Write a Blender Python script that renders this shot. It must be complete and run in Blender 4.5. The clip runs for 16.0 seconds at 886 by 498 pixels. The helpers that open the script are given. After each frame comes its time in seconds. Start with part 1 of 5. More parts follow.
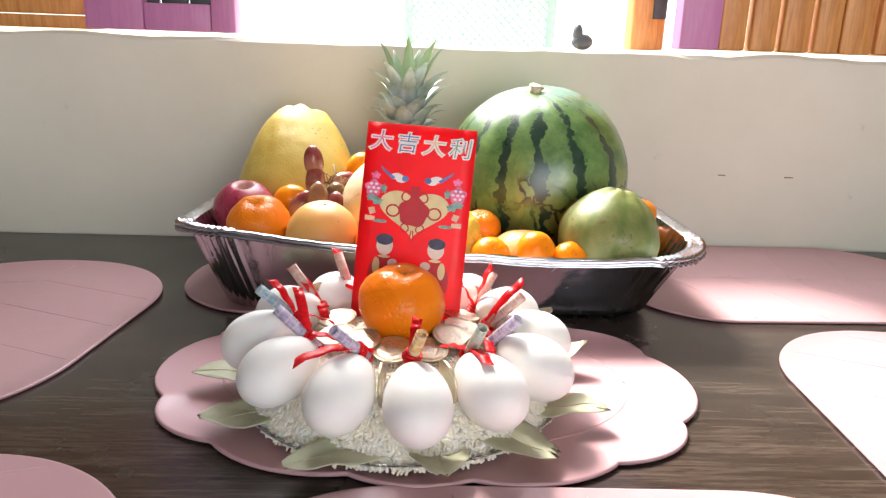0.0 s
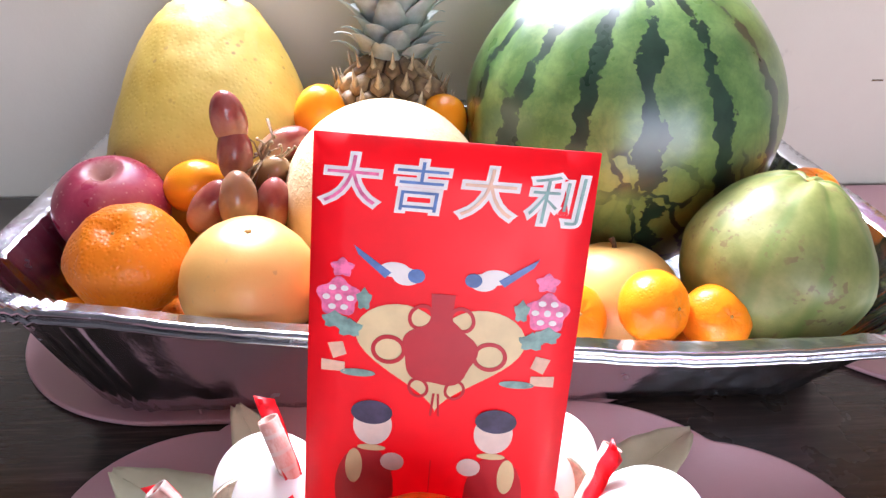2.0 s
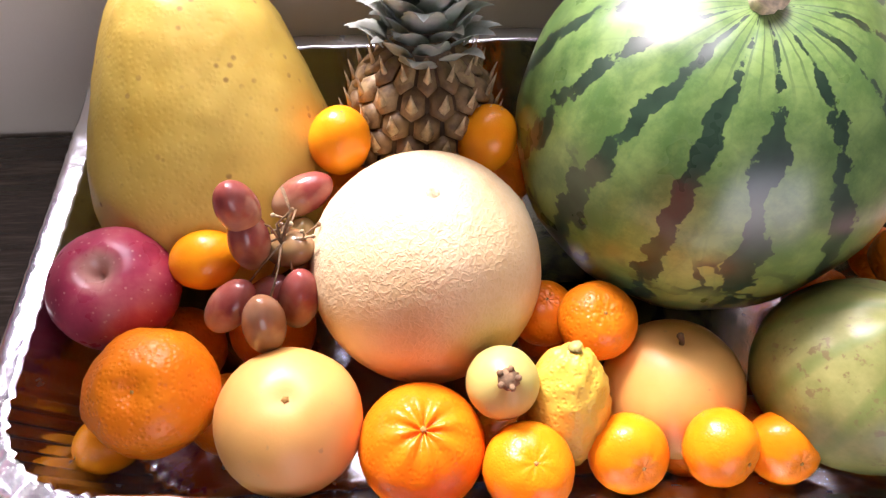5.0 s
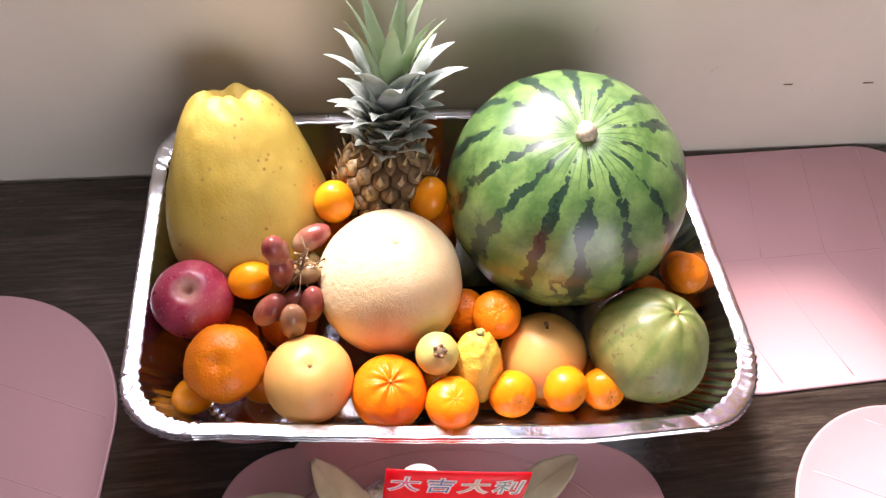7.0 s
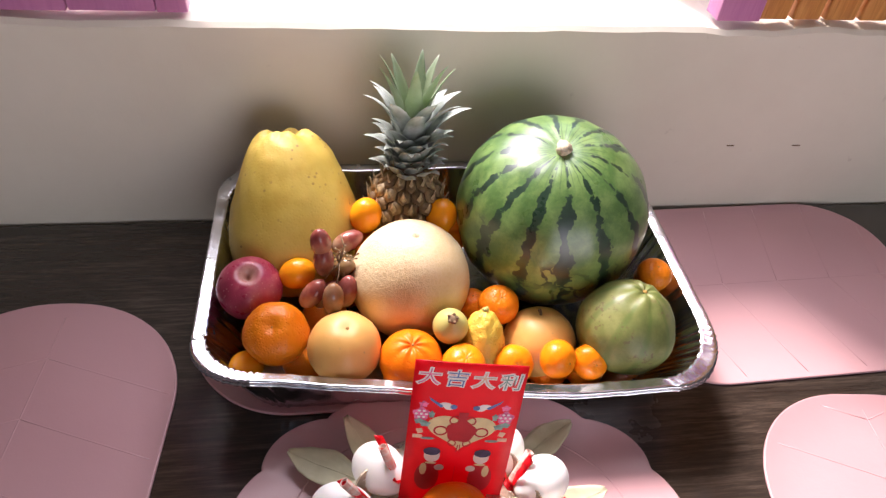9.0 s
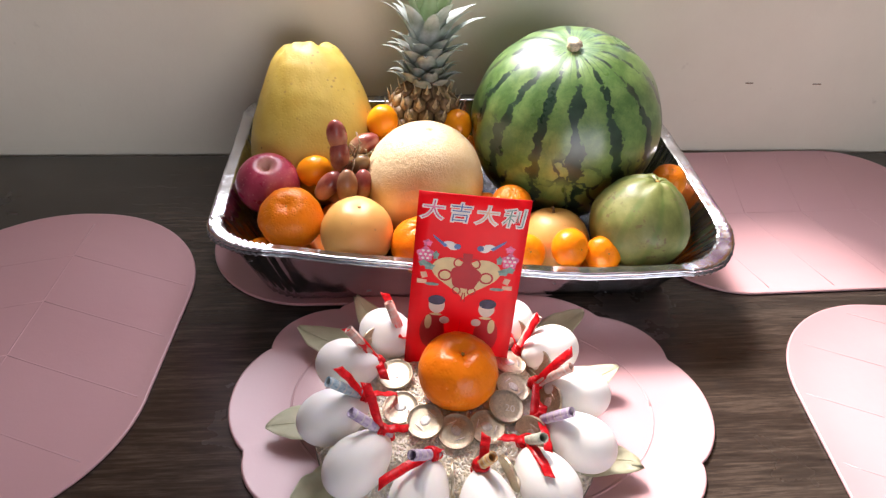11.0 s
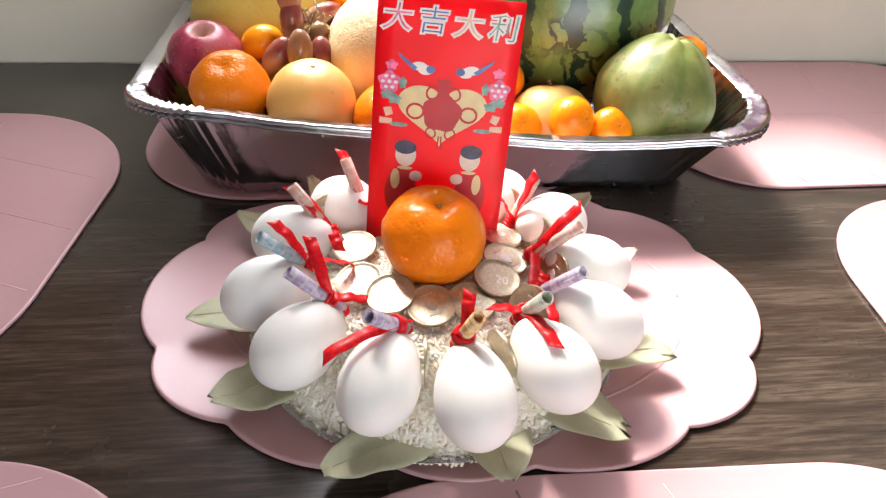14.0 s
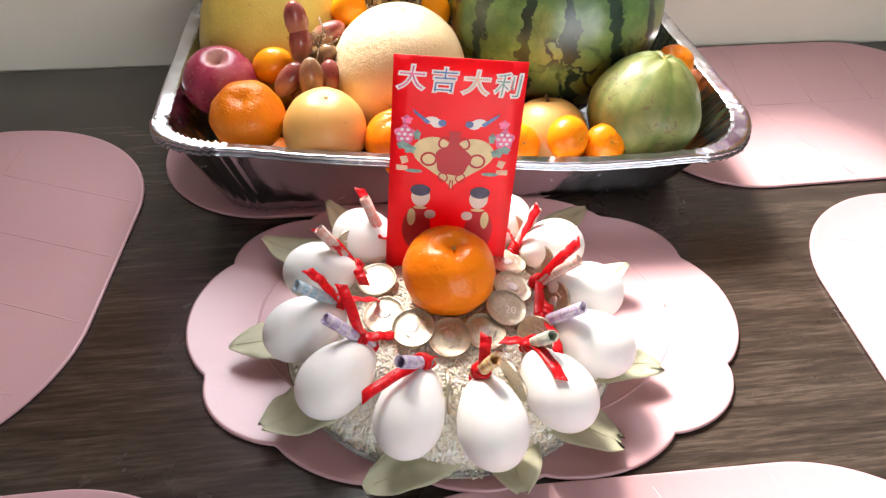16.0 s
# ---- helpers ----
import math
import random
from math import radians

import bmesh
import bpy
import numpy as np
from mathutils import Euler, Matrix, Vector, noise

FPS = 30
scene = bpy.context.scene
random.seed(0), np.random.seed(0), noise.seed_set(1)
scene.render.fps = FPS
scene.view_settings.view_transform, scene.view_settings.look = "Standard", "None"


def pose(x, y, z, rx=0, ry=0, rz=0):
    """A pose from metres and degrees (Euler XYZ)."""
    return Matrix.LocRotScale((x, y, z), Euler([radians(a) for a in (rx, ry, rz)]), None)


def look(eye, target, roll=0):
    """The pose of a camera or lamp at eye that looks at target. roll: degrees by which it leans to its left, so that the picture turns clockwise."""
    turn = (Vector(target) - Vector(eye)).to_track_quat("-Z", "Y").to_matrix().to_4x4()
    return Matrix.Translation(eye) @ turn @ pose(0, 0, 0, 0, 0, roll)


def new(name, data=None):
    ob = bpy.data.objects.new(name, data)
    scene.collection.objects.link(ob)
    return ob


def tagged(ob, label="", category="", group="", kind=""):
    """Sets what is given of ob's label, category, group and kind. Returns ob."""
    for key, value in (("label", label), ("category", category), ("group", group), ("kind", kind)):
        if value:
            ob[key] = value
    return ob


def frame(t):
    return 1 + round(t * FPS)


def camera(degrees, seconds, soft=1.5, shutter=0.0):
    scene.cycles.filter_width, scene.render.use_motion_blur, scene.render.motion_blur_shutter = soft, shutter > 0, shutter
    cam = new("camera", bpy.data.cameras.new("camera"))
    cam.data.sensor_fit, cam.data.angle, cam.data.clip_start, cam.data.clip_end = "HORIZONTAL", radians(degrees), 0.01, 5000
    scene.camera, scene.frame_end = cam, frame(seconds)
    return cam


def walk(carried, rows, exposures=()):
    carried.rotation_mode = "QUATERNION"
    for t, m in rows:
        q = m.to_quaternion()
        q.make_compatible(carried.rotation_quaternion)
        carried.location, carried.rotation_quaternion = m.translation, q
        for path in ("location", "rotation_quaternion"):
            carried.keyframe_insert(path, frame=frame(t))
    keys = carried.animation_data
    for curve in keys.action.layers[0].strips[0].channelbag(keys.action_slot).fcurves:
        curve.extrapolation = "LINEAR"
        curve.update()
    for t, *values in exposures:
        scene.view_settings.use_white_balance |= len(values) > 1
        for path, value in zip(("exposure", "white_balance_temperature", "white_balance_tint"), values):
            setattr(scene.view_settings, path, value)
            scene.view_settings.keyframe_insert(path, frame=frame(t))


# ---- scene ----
# The tabletop, 0.75 m high, lies in x and y about the plate; the wall with the window stands along y = 0.529.
cam = camera(66.2, 16.0, soft=1.35)
PATH = [
    (0, (-0.0261, -0.4524, 1.0026), (0.0154, 0.5121, 0.7419), 1.93),
    (0.5, (-0.0296, -0.4012, 0.9962), (0.0022, 0.5597, 0.7209), 2.04),
    (1, (-0.0305, -0.2759, 0.9812), (0.0010, 0.6749, 0.6730), 1.53),
    (1.5, (-0.0361, -0.1856, 1.0182), (0.0148, 0.7191, 0.5952), 0.28),
    (2, (-0.0413, -0.0920, 1.0272), (0.0269, 0.7803, 0.5430), 1.13),
    (2.5, (-0.0635, -0.0245, 1.0421), (0.0268, 0.8287, 0.5284), 0.08),
    (3, (-0.0664, 0.0194, 1.0672), (0.0143, 0.8412, 0.5032), 0.36),
    (3.5, (-0.0630, 0.0573, 1.0773), (-0.0140, 0.8085, 0.4191), -0.48),
    (4, (-0.0576, 0.0870, 1.0884), (-0.0082, 0.7459, 0.3378), 0.88),
    (4.2, (-0.0584, 0.0963, 1.0968), (-0.0115, 0.7410, 0.3338), 1.03),
    (6.3, (-0.0713, 0.0557, 1.3026), (0.0416, 0.5564, 0.4443), 7.40),
    (6.5, (-0.0740, 0.0403, 1.3226), (0.0442, 0.5596, 0.4763), 7.64),
    (7, (-0.0769, -0.0035, 1.3692), (0.0510, 0.5412, 0.5404), 7.69),
    (7.5, (-0.0919, -0.0464, 1.3932), (0.0428, 0.5477, 0.6001), 6.59),
    (8, (-0.0969, -0.0943, 1.4047), (0.0363, 0.5727, 0.6717), 5.11),
    (8.5, (-0.1150, -0.1578, 1.3958), (0.0199, 0.5442, 0.6964), 4.56),
    (8.7, (-0.1163, -0.1786, 1.3880), (0.0291, 0.5282, 0.6957), 5.73),
    (10.8, (-0.1000, -0.3255, 1.2699), (-0.0030, 0.4613, 0.6604), 2.68),
    (11, (-0.0948, -0.3327, 1.2477), (-0.0072, 0.4506, 0.6323), 3.01),
    (11.5, (-0.0755, -0.3705, 1.1660), (-0.0128, 0.4397, 0.5831), 2.89),
    (12, (-0.0533, -0.4002, 1.1118), (-0.0319, 0.4261, 0.5490), 2.23),
    (12.5, (-0.0401, -0.3973, 1.1024), (0.0142, 0.4301, 0.5435), 2.38),
    (13, (-0.0378, -0.3742, 1.1046), (0.0335, 0.4434, 0.5332), 2.86),
    (13.5, (-0.0534, -0.3430, 1.0935), (0.0376, 0.4571, 0.5006), 3.02),
    (14, (-0.0736, -0.3071, 1.0742), (0.0288, 0.4907, 0.4800), 2.83),
    (14.5, (-0.0851, -0.2852, 1.0653), (0.0436, 0.5102, 0.4730), 3.19),
    (15, (-0.0917, -0.2768, 1.0547), (0.0354, 0.5107, 0.4517), 3.32),
    (15.5, (-0.0928, -0.2841, 1.0788), (0.0373, 0.4935, 0.4636), 3.42),
    (16, (-0.0931, -0.3018, 1.1580), (0.0209, 0.4343, 0.4908), 2.10),
]
EXPOSURES = [(0.0, 1.34, 6500, 11), (1.0, 1.42, 6300, 15), (2.0, 1.6, 5850, 22), (3.0, 1.66, 5700, 33), (3.5, 1.5, 5850, 35), (4.2, 1.05, 6500, 34), (7.0, 1.06, 6600, 25),
             (8.7, 0.74, 6600, 25), (11.0, 0.92, 6600, 20), (11.6, 1.16, 6600, 12), (13.0, 1.22, 6600, 11), (14.5, 1.42, 6600, 13), (16.0, 1.3, 6650, 14)]
walk(cam, [(t, look(eye, target, roll)) for t, eye, target, roll in PATH], EXPOSURES)

# ---- light ----
SUN_WAY = Vector((-0.27, 0.60, 0.74)).normalized()  # from the table to the sun
world = bpy.data.worlds.new("world")
scene.world = world
world.use_nodes = True
sky = world.node_tree.nodes.new("ShaderNodeTexSky")
sky.sky_type, sky.sun_disc = "NISHITA", False
sky.sun_elevation = math.asin(SUN_WAY.z)
sky.sun_rotation = math.atan2(SUN_WAY.x, SUN_WAY.y)
world.node_tree.links.new(sky.outputs[0], world.node_tree.nodes["Background"].inputs[0])
world.node_tree.nodes["Background"].inputs[1].default_value = 0.15
sun = bpy.data.lights.new("sun", "SUN")
sun.energy, sun.angle, sun.color = 4.7, radians(15), (1.0, 0.95, 0.88)
new("sun", sun).matrix_world = look(SUN_WAY * 6, (0, 0, 0))


def sky_panel(name, centre, toward, w, h, power, tint=(0.93, 0.97, 1.0)):
    """An area lamp standing in for daylight through an opening of that size."""
    lamp = bpy.data.lights.new(name, "AREA")
    lamp.shape, lamp.size, lamp.size_y, lamp.energy, lamp.color = "RECTANGLE", w, h, power, tint
    ob = new(name, lamp)
    ob.matrix_world = look(centre, toward)
    return ob


sky_panel("window_daylight", (-0.06, 0.72, 1.5), (0.35, -0.15, 0.6), 0.44, 0.8, 4.8)
# Fill lamp for the window wall, in an unseen opening added to the south wall.
sky_panel("doorway_daylight", (0.88, -2.96, 1.0), (0.15, 0.5, 0.95), 2.36, 1.9, 21.5, (1.0, 0.97, 0.93))


# ---- materials ----
class Nodes:
    """A node material written in short."""

    def __init__(self, name, rough=0.5, metal=0.0, spec=0.5):
        self.mat = bpy.data.materials.new(name)
        self.mat.use_nodes = True
        self.tree = self.mat.node_tree
        self.bsdf = self.tree.nodes["Principled BSDF"]
        self.put("Roughness", rough), self.put("Metallic", metal), self.put("Specular IOR Level", spec)
        self.co = self.tree.nodes.new("ShaderNodeTexCoord").outputs["Object"]

    def put(self, socket, value):
        self.set(self.bsdf.inputs[socket], value)

    def set(self, socket, value):
        if isinstance(value, bpy.types.NodeSocket):
            self.tree.links.new(value, socket)
        elif isinstance(value, (tuple, list)) and len(value) == 3 and socket.type == "RGBA":
            socket.default_value = (*value, 1)
        else:
            socket.default_value = value

    def noise(self, scale, detail=4, rough=0.55, at=None, distort=0.0):
        n = self.tree.nodes.new("ShaderNodeTexNoise")
        self.set(n.inputs["Vector"], at or self.co)
        n.inputs["Scale"].default_value, n.inputs["Detail"].default_value = scale, detail
        n.inputs["Roughness"].default_value, n.inputs["Distortion"].default_value = rough, distort
        return n.outputs["Fac"]

    def grain(self, scale):
        n = self.tree.nodes.new("ShaderNodeTexNoise")
        self.set(n.inputs["Vector"], self.co)
        n.inputs["Scale"].default_value = scale
        return n.outputs["Color"]

    def cells(self, scale, feature="F1", at=None):
        n = self.tree.nodes.new("ShaderNodeTexVoronoi")
        n.feature = feature
        self.set(n.inputs["Vector"], at or self.co)
        n.inputs["Scale"].default_value = scale
        return n.outputs["Distance"]

    def stretch(self, x, y, z):
        n = self.tree.nodes.new("ShaderNodeMapping")
        self.set(n.inputs["Vector"], self.co)
        n.inputs["Scale"].default_value = (x, y, z)
        return n.outputs[0]

    def ramp(self, value, *stops):
        n = self.tree.nodes.new("ShaderNodeValToRGB")
        self.set(n.inputs[0], value)
        while len(n.color_ramp.elements) < len(stops):
            n.color_ramp.elements.new(0.5)
        for e, (at, c) in zip(n.color_ramp.elements, stops):
            e.position, e.color = at, (*c, 1) if isinstance(c, tuple) else (c, c, c, 1)
        return n.outputs[0]

    def mix(self, fac, a, b, how="MIX"):
        n = self.tree.nodes.new("ShaderNodeMix")
        n.data_type, n.blend_type = "RGBA", how
        self.set(n.inputs["Factor"], fac), self.set(n.inputs["A"], a), self.set(n.inputs["B"], b)
        return n.outputs["Result"]

    def math(self, how, a, b=0.0, c=0.0):
        n = self.tree.nodes.new("ShaderNodeMath")
        n.operation = how
        self.set(n.inputs[0], a), self.set(n.inputs[1], b), self.set(n.inputs[2], c)
        return n.outputs[0]

    def xyz(self, at=None):
        n = self.tree.nodes.new("ShaderNodeSeparateXYZ")
        self.set(n.inputs[0], at or self.co)
        return n.outputs

    def random(self):
        return self.tree.nodes.new("ShaderNodeObjectInfo").outputs["Random"]

    def island(self):
        return self.tree.nodes.new("ShaderNodeNewGeometry").outputs["Random Per Island"]

    def bump(self, height, strength=0.3, distance=0.001):
        n = self.tree.nodes.new("ShaderNodeBump")
        n.inputs["Strength"].default_value, n.inputs["Distance"].default_value = strength, distance
        self.set(n.inputs["Height"], height)
        if self.bsdf.inputs["Normal"].is_linked:
            self.tree.links.new(self.bsdf.inputs["Normal"].links[0].from_socket, n.inputs["Normal"])
        self.put("Normal", n.outputs[0])


def plain(name, colour, rough=0.5, metal=0.0, vary=0.12, scale=60.0, relief=0.1):
    n = Nodes(name, rough, metal)
    dark = tuple(c * (1 - vary) for c in colour)
    light = tuple(min(1, c * (1 + vary)) for c in colour)
    n.put("Base Color", n.ramp(n.noise(scale), (0.35, dark), (0.65, light)))
    n.put("Roughness", n.ramp(n.noise(scale * 2.3), (0.3, max(0, rough - 0.08)), (0.7, min(1, rough + 0.08))))
    if relief:
        n.bump(n.noise(scale * 6), relief, 0.0006)
    return n.mat


def wood_laminate():
    n = Nodes("dark_wood_laminate", 0.3, 0.0, 0.42)
    broad = n.noise(5, 5, 0.6, n.stretch(1.0, 14, 8), 0.6)
    grain = n.noise(13, 5, 0.65, n.stretch(1.2, 20, 8), 0.3)
    fine = n.noise(55, 4, 0.6, n.stretch(1.0, 9, 6))
    mixed = n.math("ADD", n.math("MULTIPLY", broad, 0.45), n.math("MULTIPLY", grain, 0.55))
    col = n.ramp(mixed, (0.36, (0.020, 0.0140, 0.0112)), (0.50, (0.042, 0.0310, 0.0240)), (0.64, (0.088, 0.0660, 0.0500)))
    col = n.mix(n.ramp(fine, (0.46, 0.0), (0.62, 0.55)), col, (0.022, 0.0165, 0.014))
    spots = n.ramp(n.noise(11, 2), (0.74, 0.0), (0.78, 0.5))
    n.put("Base Color", n.mix(spots, col, (0.03, 0.026, 0.024)))
    n.put("Roughness", n.ramp(n.noise(9, 5), (0.35, 0.17), (0.65, 0.28)))
    n.bump(fine, 0.10, 0.0003)
    return n.mat


def wall_paint():
    n = Nodes("cream_wall_paint", 0.75)
    col = n.ramp(n.noise(3.2, 6, 0.6), (0.3, (0.69, 0.63, 0.515)), (0.7, (0.79, 0.73, 0.605)))
    spots = n.ramp(n.noise(38, 3), (0.70, 0.0), (0.78, 0.35))
    n.put("Base Color", n.mix(spots, col, (0.42, 0.36, 0.28)))
    n.bump(n.noise(26, 5), 0.25, 0.003)
    n.bump(n.noise(240, 3), 0.15, 0.0008)
    return n.mat


def mat_vinyl():
    n = Nodes("pink_vinyl", 0.34)
    col = n.ramp(n.noise(5, 1), (0.2, (0.55, 0.315, 0.328)), (0.7, (0.62, 0.370, 0.382)))
    n.put("Base Color", col)
    n.put("Roughness", n.ramp(n.noise(60, 3), (0.2, 0.27), (0.8, 0.34)))
    n.bump(n.noise(38, 4, 0.6), 0.16, 0.0016)
    n.bump(n.noise(420, 2), 0.18, 0.0003)
    return n.mat


def foil():
    n = Nodes("aluminium_foil", 0.2, 1.0)
    n.put("Base Color", (0.62, 0.63, 0.66))
    n.put("Roughness", n.ramp(n.noise(50, 4), (0.3, 0.12), (0.7, 0.28)))
    n.bump(n.noise(38, 4, 0.6), 0.40, 0.002)
    n.bump(n.noise(260, 3), 0.12, 0.0006)
    return n.mat


def melon_rind():
    n = Nodes("striped_watermelon_rind", 0.28)
    x, y, z = n.xyz()
    turn = n.math("ARCTAN2", y, x)
    warp = n.math("MULTIPLY", n.math("SUBTRACT", n.noise(14, 2, 0.5), 0.5), 3.0)
    zigzag = n.math("MULTIPLY", n.math("SUBTRACT", n.noise(58, 3, 0.6), 0.5), 3.0)
    wave = n.math("SINE", n.math("ADD", n.math("ADD", n.math("MULTIPLY", turn, 14.0), warp), zigzag))
    spur = n.math("MULTIPLY", n.math("SUBTRACT", n.noise(70, 5, 0.62), 0.5), 2.7)
    swell = n.math("MULTIPLY", n.math("SUBTRACT", n.noise(19, 1), 0.5), 1.1)
    far = n.math("SQRT", n.math("ADD", n.math("MULTIPLY", x, x), n.math("MULTIPLY", y, y)))
    thin = n.ramp(far, (0.010, 0.45), (0.055, 0.0))
    wave = n.math("SUBTRACT", n.math("ADD", n.math("ADD", wave, spur), swell), thin)
    stripe = n.ramp(n.math("MULTIPLY_ADD", wave, 0.2, 0.5), (0.622, 0.0), (0.634, 1.0))
    rays = n.math("SINE", n.math("ADD", n.math("MULTIPLY", turn, 39.0), zigzag))
    rays = n.math("MULTIPLY", n.ramp(n.math("MULTIPLY_ADD", rays, 0.5, 0.5), (0.86, 0.0), (0.94, 0.55)), n.ramp(far, (0.03, 1.0), (0.055, 0.0)))
    stripe = n.math("MAXIMUM", stripe, rays)
    web = n.ramp(n.math("ADD", n.cells(24, "DISTANCE_TO_EDGE", n.mix(0.022, n.co, n.grain(70))), n.math("MULTIPLY", n.noise(60, 4, 0.6), 0.16)), (0.112, 1.0), (0.128, 0.0))
    low = n.ramp(n.math("ADD", n.math("MULTIPLY", z, -5.0), n.noise(26, 2)), (0.38, 0.0), (0.58, 1.0))
    stripe = n.math("MAXIMUM", stripe, n.math("MULTIPLY", web, low))
    pale = n.ramp(n.noise(34, 6, 0.7), (0.40, (0.070, 0.158, 0.038)), (0.60, (0.170, 0.285, 0.082)))
    belly = n.ramp(n.math("ADD", n.math("MULTIPLY", z, -6.0), n.math("MULTIPLY", n.noise(13, 3), 0.9)), (0.30, 0.0), (0.7, 0.85))
    pale = n.mix(belly, pale, (0.31, 0.34, 0.07))
    veins = n.ramp(n.cells(75, "DISTANCE_TO_EDGE", n.stretch(1, 1, 0.35)), (0.0, 0.30), (0.06, 0.0))
    pale = n.mix(veins, pale, (0.08, 0.17, 0.06))
    dark = n.ramp(n.noise(60, 4), (0.3, (0.007, 0.024, 0.013)), (0.7, (0.024, 0.062, 0.032)))
    n.put("Base Color", n.mix(stripe, pale, dark))
    n.put("Roughness", n.ramp(n.noise(30, 3), (0.3, 0.26), (0.7, 0.38)))
    n.put("Coat Weight", 0.6), n.put("Coat Roughness", 0.3)
    n.bump(n.noise(25, 3), 0.15, 0.002)
    return n.mat


def netted_rind():
    n = Nodes("netted_cantaloupe_rind", 0.55)
    z = n.xyz()[2]
    wobble = n.noise(30, 3)
    net = n.ramp(n.cells(240, "DISTANCE_TO_EDGE", n.mix(0.008, n.co, n.grain(240))), (0.02, 1.0), (0.22, 0.0))
    upper = n.ramp(n.math("ADD", n.math("MULTIPLY", z, 5.0), n.math("MULTIPLY", wobble, 0.6)), (0.22, 0.05), (0.5, 0.5))
    skin = n.ramp(n.noise(14, 5), (0.3, (0.62, 0.44, 0.21)), (0.7, (0.78, 0.62, 0.38)))
    lines = n.math("MULTIPLY", net, upper)
    skin = n.mix(n.ramp(n.noise(120, 2), (0.71, 0.0), (0.75, 0.5)), skin, (0.36, 0.24, 0.11))
    n.put("Base Color", n.mix(n.math("MULTIPLY", lines, 0.25), skin, (0.80, 0.70, 0.52)))
    n.bump(lines, 0.45, 0.0008)
    n.bump(n.noise(150, 3, 0.55), 0.5, 0.0014)
    n.bump(n.noise(48, 3, 0.55), 0.35, 0.0026)
    return n.mat


def citrus(name, deep, bright, pores=1.0, scale=1.0, blotch=None, rough=0.36):
    n = Nodes(name, rough, 0.0, 0.32)
    col = n.ramp(n.noise(22 * scale, 4), (0.3, deep), (0.7, bright))
    if blotch:
        col = n.mix(n.math("MULTIPLY", n.ramp(n.cells(120), (0.13, 0.85), (0.24, 0.0)), n.ramp(n.noise(38, 3), (0.47, 0.0), (0.58, 1.0))), col, blotch)
    shade = n.random()
    col = n.mix(n.math("MULTIPLY", shade, 0.35), col, deep)
    n.put("Base Color", col)
    n.put("Subsurface Weight", 0.12)
    n.bsdf.inputs["Subsurface Radius"].default_value = (0.006, 0.003, 0.001)
    n.bump(n.noise(55 * scale, 3), 0.45 * pores, 0.0024)
    n.bump(n.ramp(n.cells(360 * scale), (0.0, 0.0), (0.5, 1.0)), 0.55 * pores, 0.0006)
    return n.mat


def apple_skin():
    n = Nodes("red_apple_skin", 0.3)
    x, y, z = n.xyz()
    streak = n.noise(30, 5, 0.6, n.stretch(1, 1, 0.2))
    col = n.ramp(streak, (0.32, (0.24, 0.016, 0.045)), (0.52, (0.40, 0.045, 0.085)), (0.72, (0.55, 0.16, 0.16)))
    flecks = n.ramp(n.cells(240), (0.10, 0.7), (0.20, 0.0))
    col = n.mix(flecks, col, (0.62, 0.33, 0.28))
    rim = n.math("SQRT", n.math("ADD", n.math("MULTIPLY", x, x), n.math("MULTIPLY", y, y)))
    bowl = n.math("MULTIPLY", n.ramp(n.math("ADD", n.math("MULTIPLY", rim, 40.0), n.math("MULTIPLY", n.noise(70, 3), 0.5)), (0.45, 0.75), (0.85, 0.0)), n.ramp(z, (0.0, 0.0), (0.01, 1.0)))
    col = n.mix(bowl, col, (0.60, 0.36, 0.27))
    n.put("Base Color", col)
    n.put("Roughness", n.ramp(n.noise(50, 3), (0.3, 0.24), (0.7, 0.42)))
    return n.mat


def smooth_skin(name, a, b, speck, rough=0.42, scale=16):
    n = Nodes(name, rough)
    col = n.ramp(n.noise(scale, 5), (0.3, a), (0.7, b))
    n.put("Base Color", n.mix(n.ramp(n.noise(150, 3), (0.68, 0.0), (0.74, 0.7)), col, speck))
    n.put("Subsurface Weight", 0.05)
    n.bsdf.inputs["Subsurface Radius"].default_value = (0.005, 0.003, 0.001)
    n.bump(n.noise(40, 4), 0.2, 0.0015)
    n.bump(n.noise(500, 2), 0.12, 0.0004)
    return n.mat


def guava_rind():
    n = Nodes("pale_green_melon_rind", 0.42)
    x, y, z = n.xyz()
    turn = n.math("ARCTAN2", y, x)
    rib = n.math("SINE", n.math("ADD", n.math("MULTIPLY", turn, 10.0), n.math("MULTIPLY", n.noise(14, 4), 2.0)))
    col = n.ramp(n.noise(24, 6, 0.65), (0.3, (0.10, 0.135, 0.032)), (0.52, (0.20, 0.225, 0.066)), (0.72, (0.31, 0.32, 0.115)))
    col = n.mix(n.ramp(n.math("MULTIPLY_ADD", rib, 0.5, 0.5), (0.80, 0.0), (1.0, 0.55)), col, (0.10, 0.17, 0.035))
    marks = n.math("MULTIPLY", n.ramp(n.noise(180, 3), (0.57, 0.0), (0.64, 0.85)), n.ramp(n.noise(16, 2), (0.46, 0.0), (0.56, 1.0)))
    n.put("Base Color", n.mix(marks, col, (0.16, 0.12, 0.05)))
    n.bump(n.noise(40, 4), 0.3, 0.002)
    return n.mat


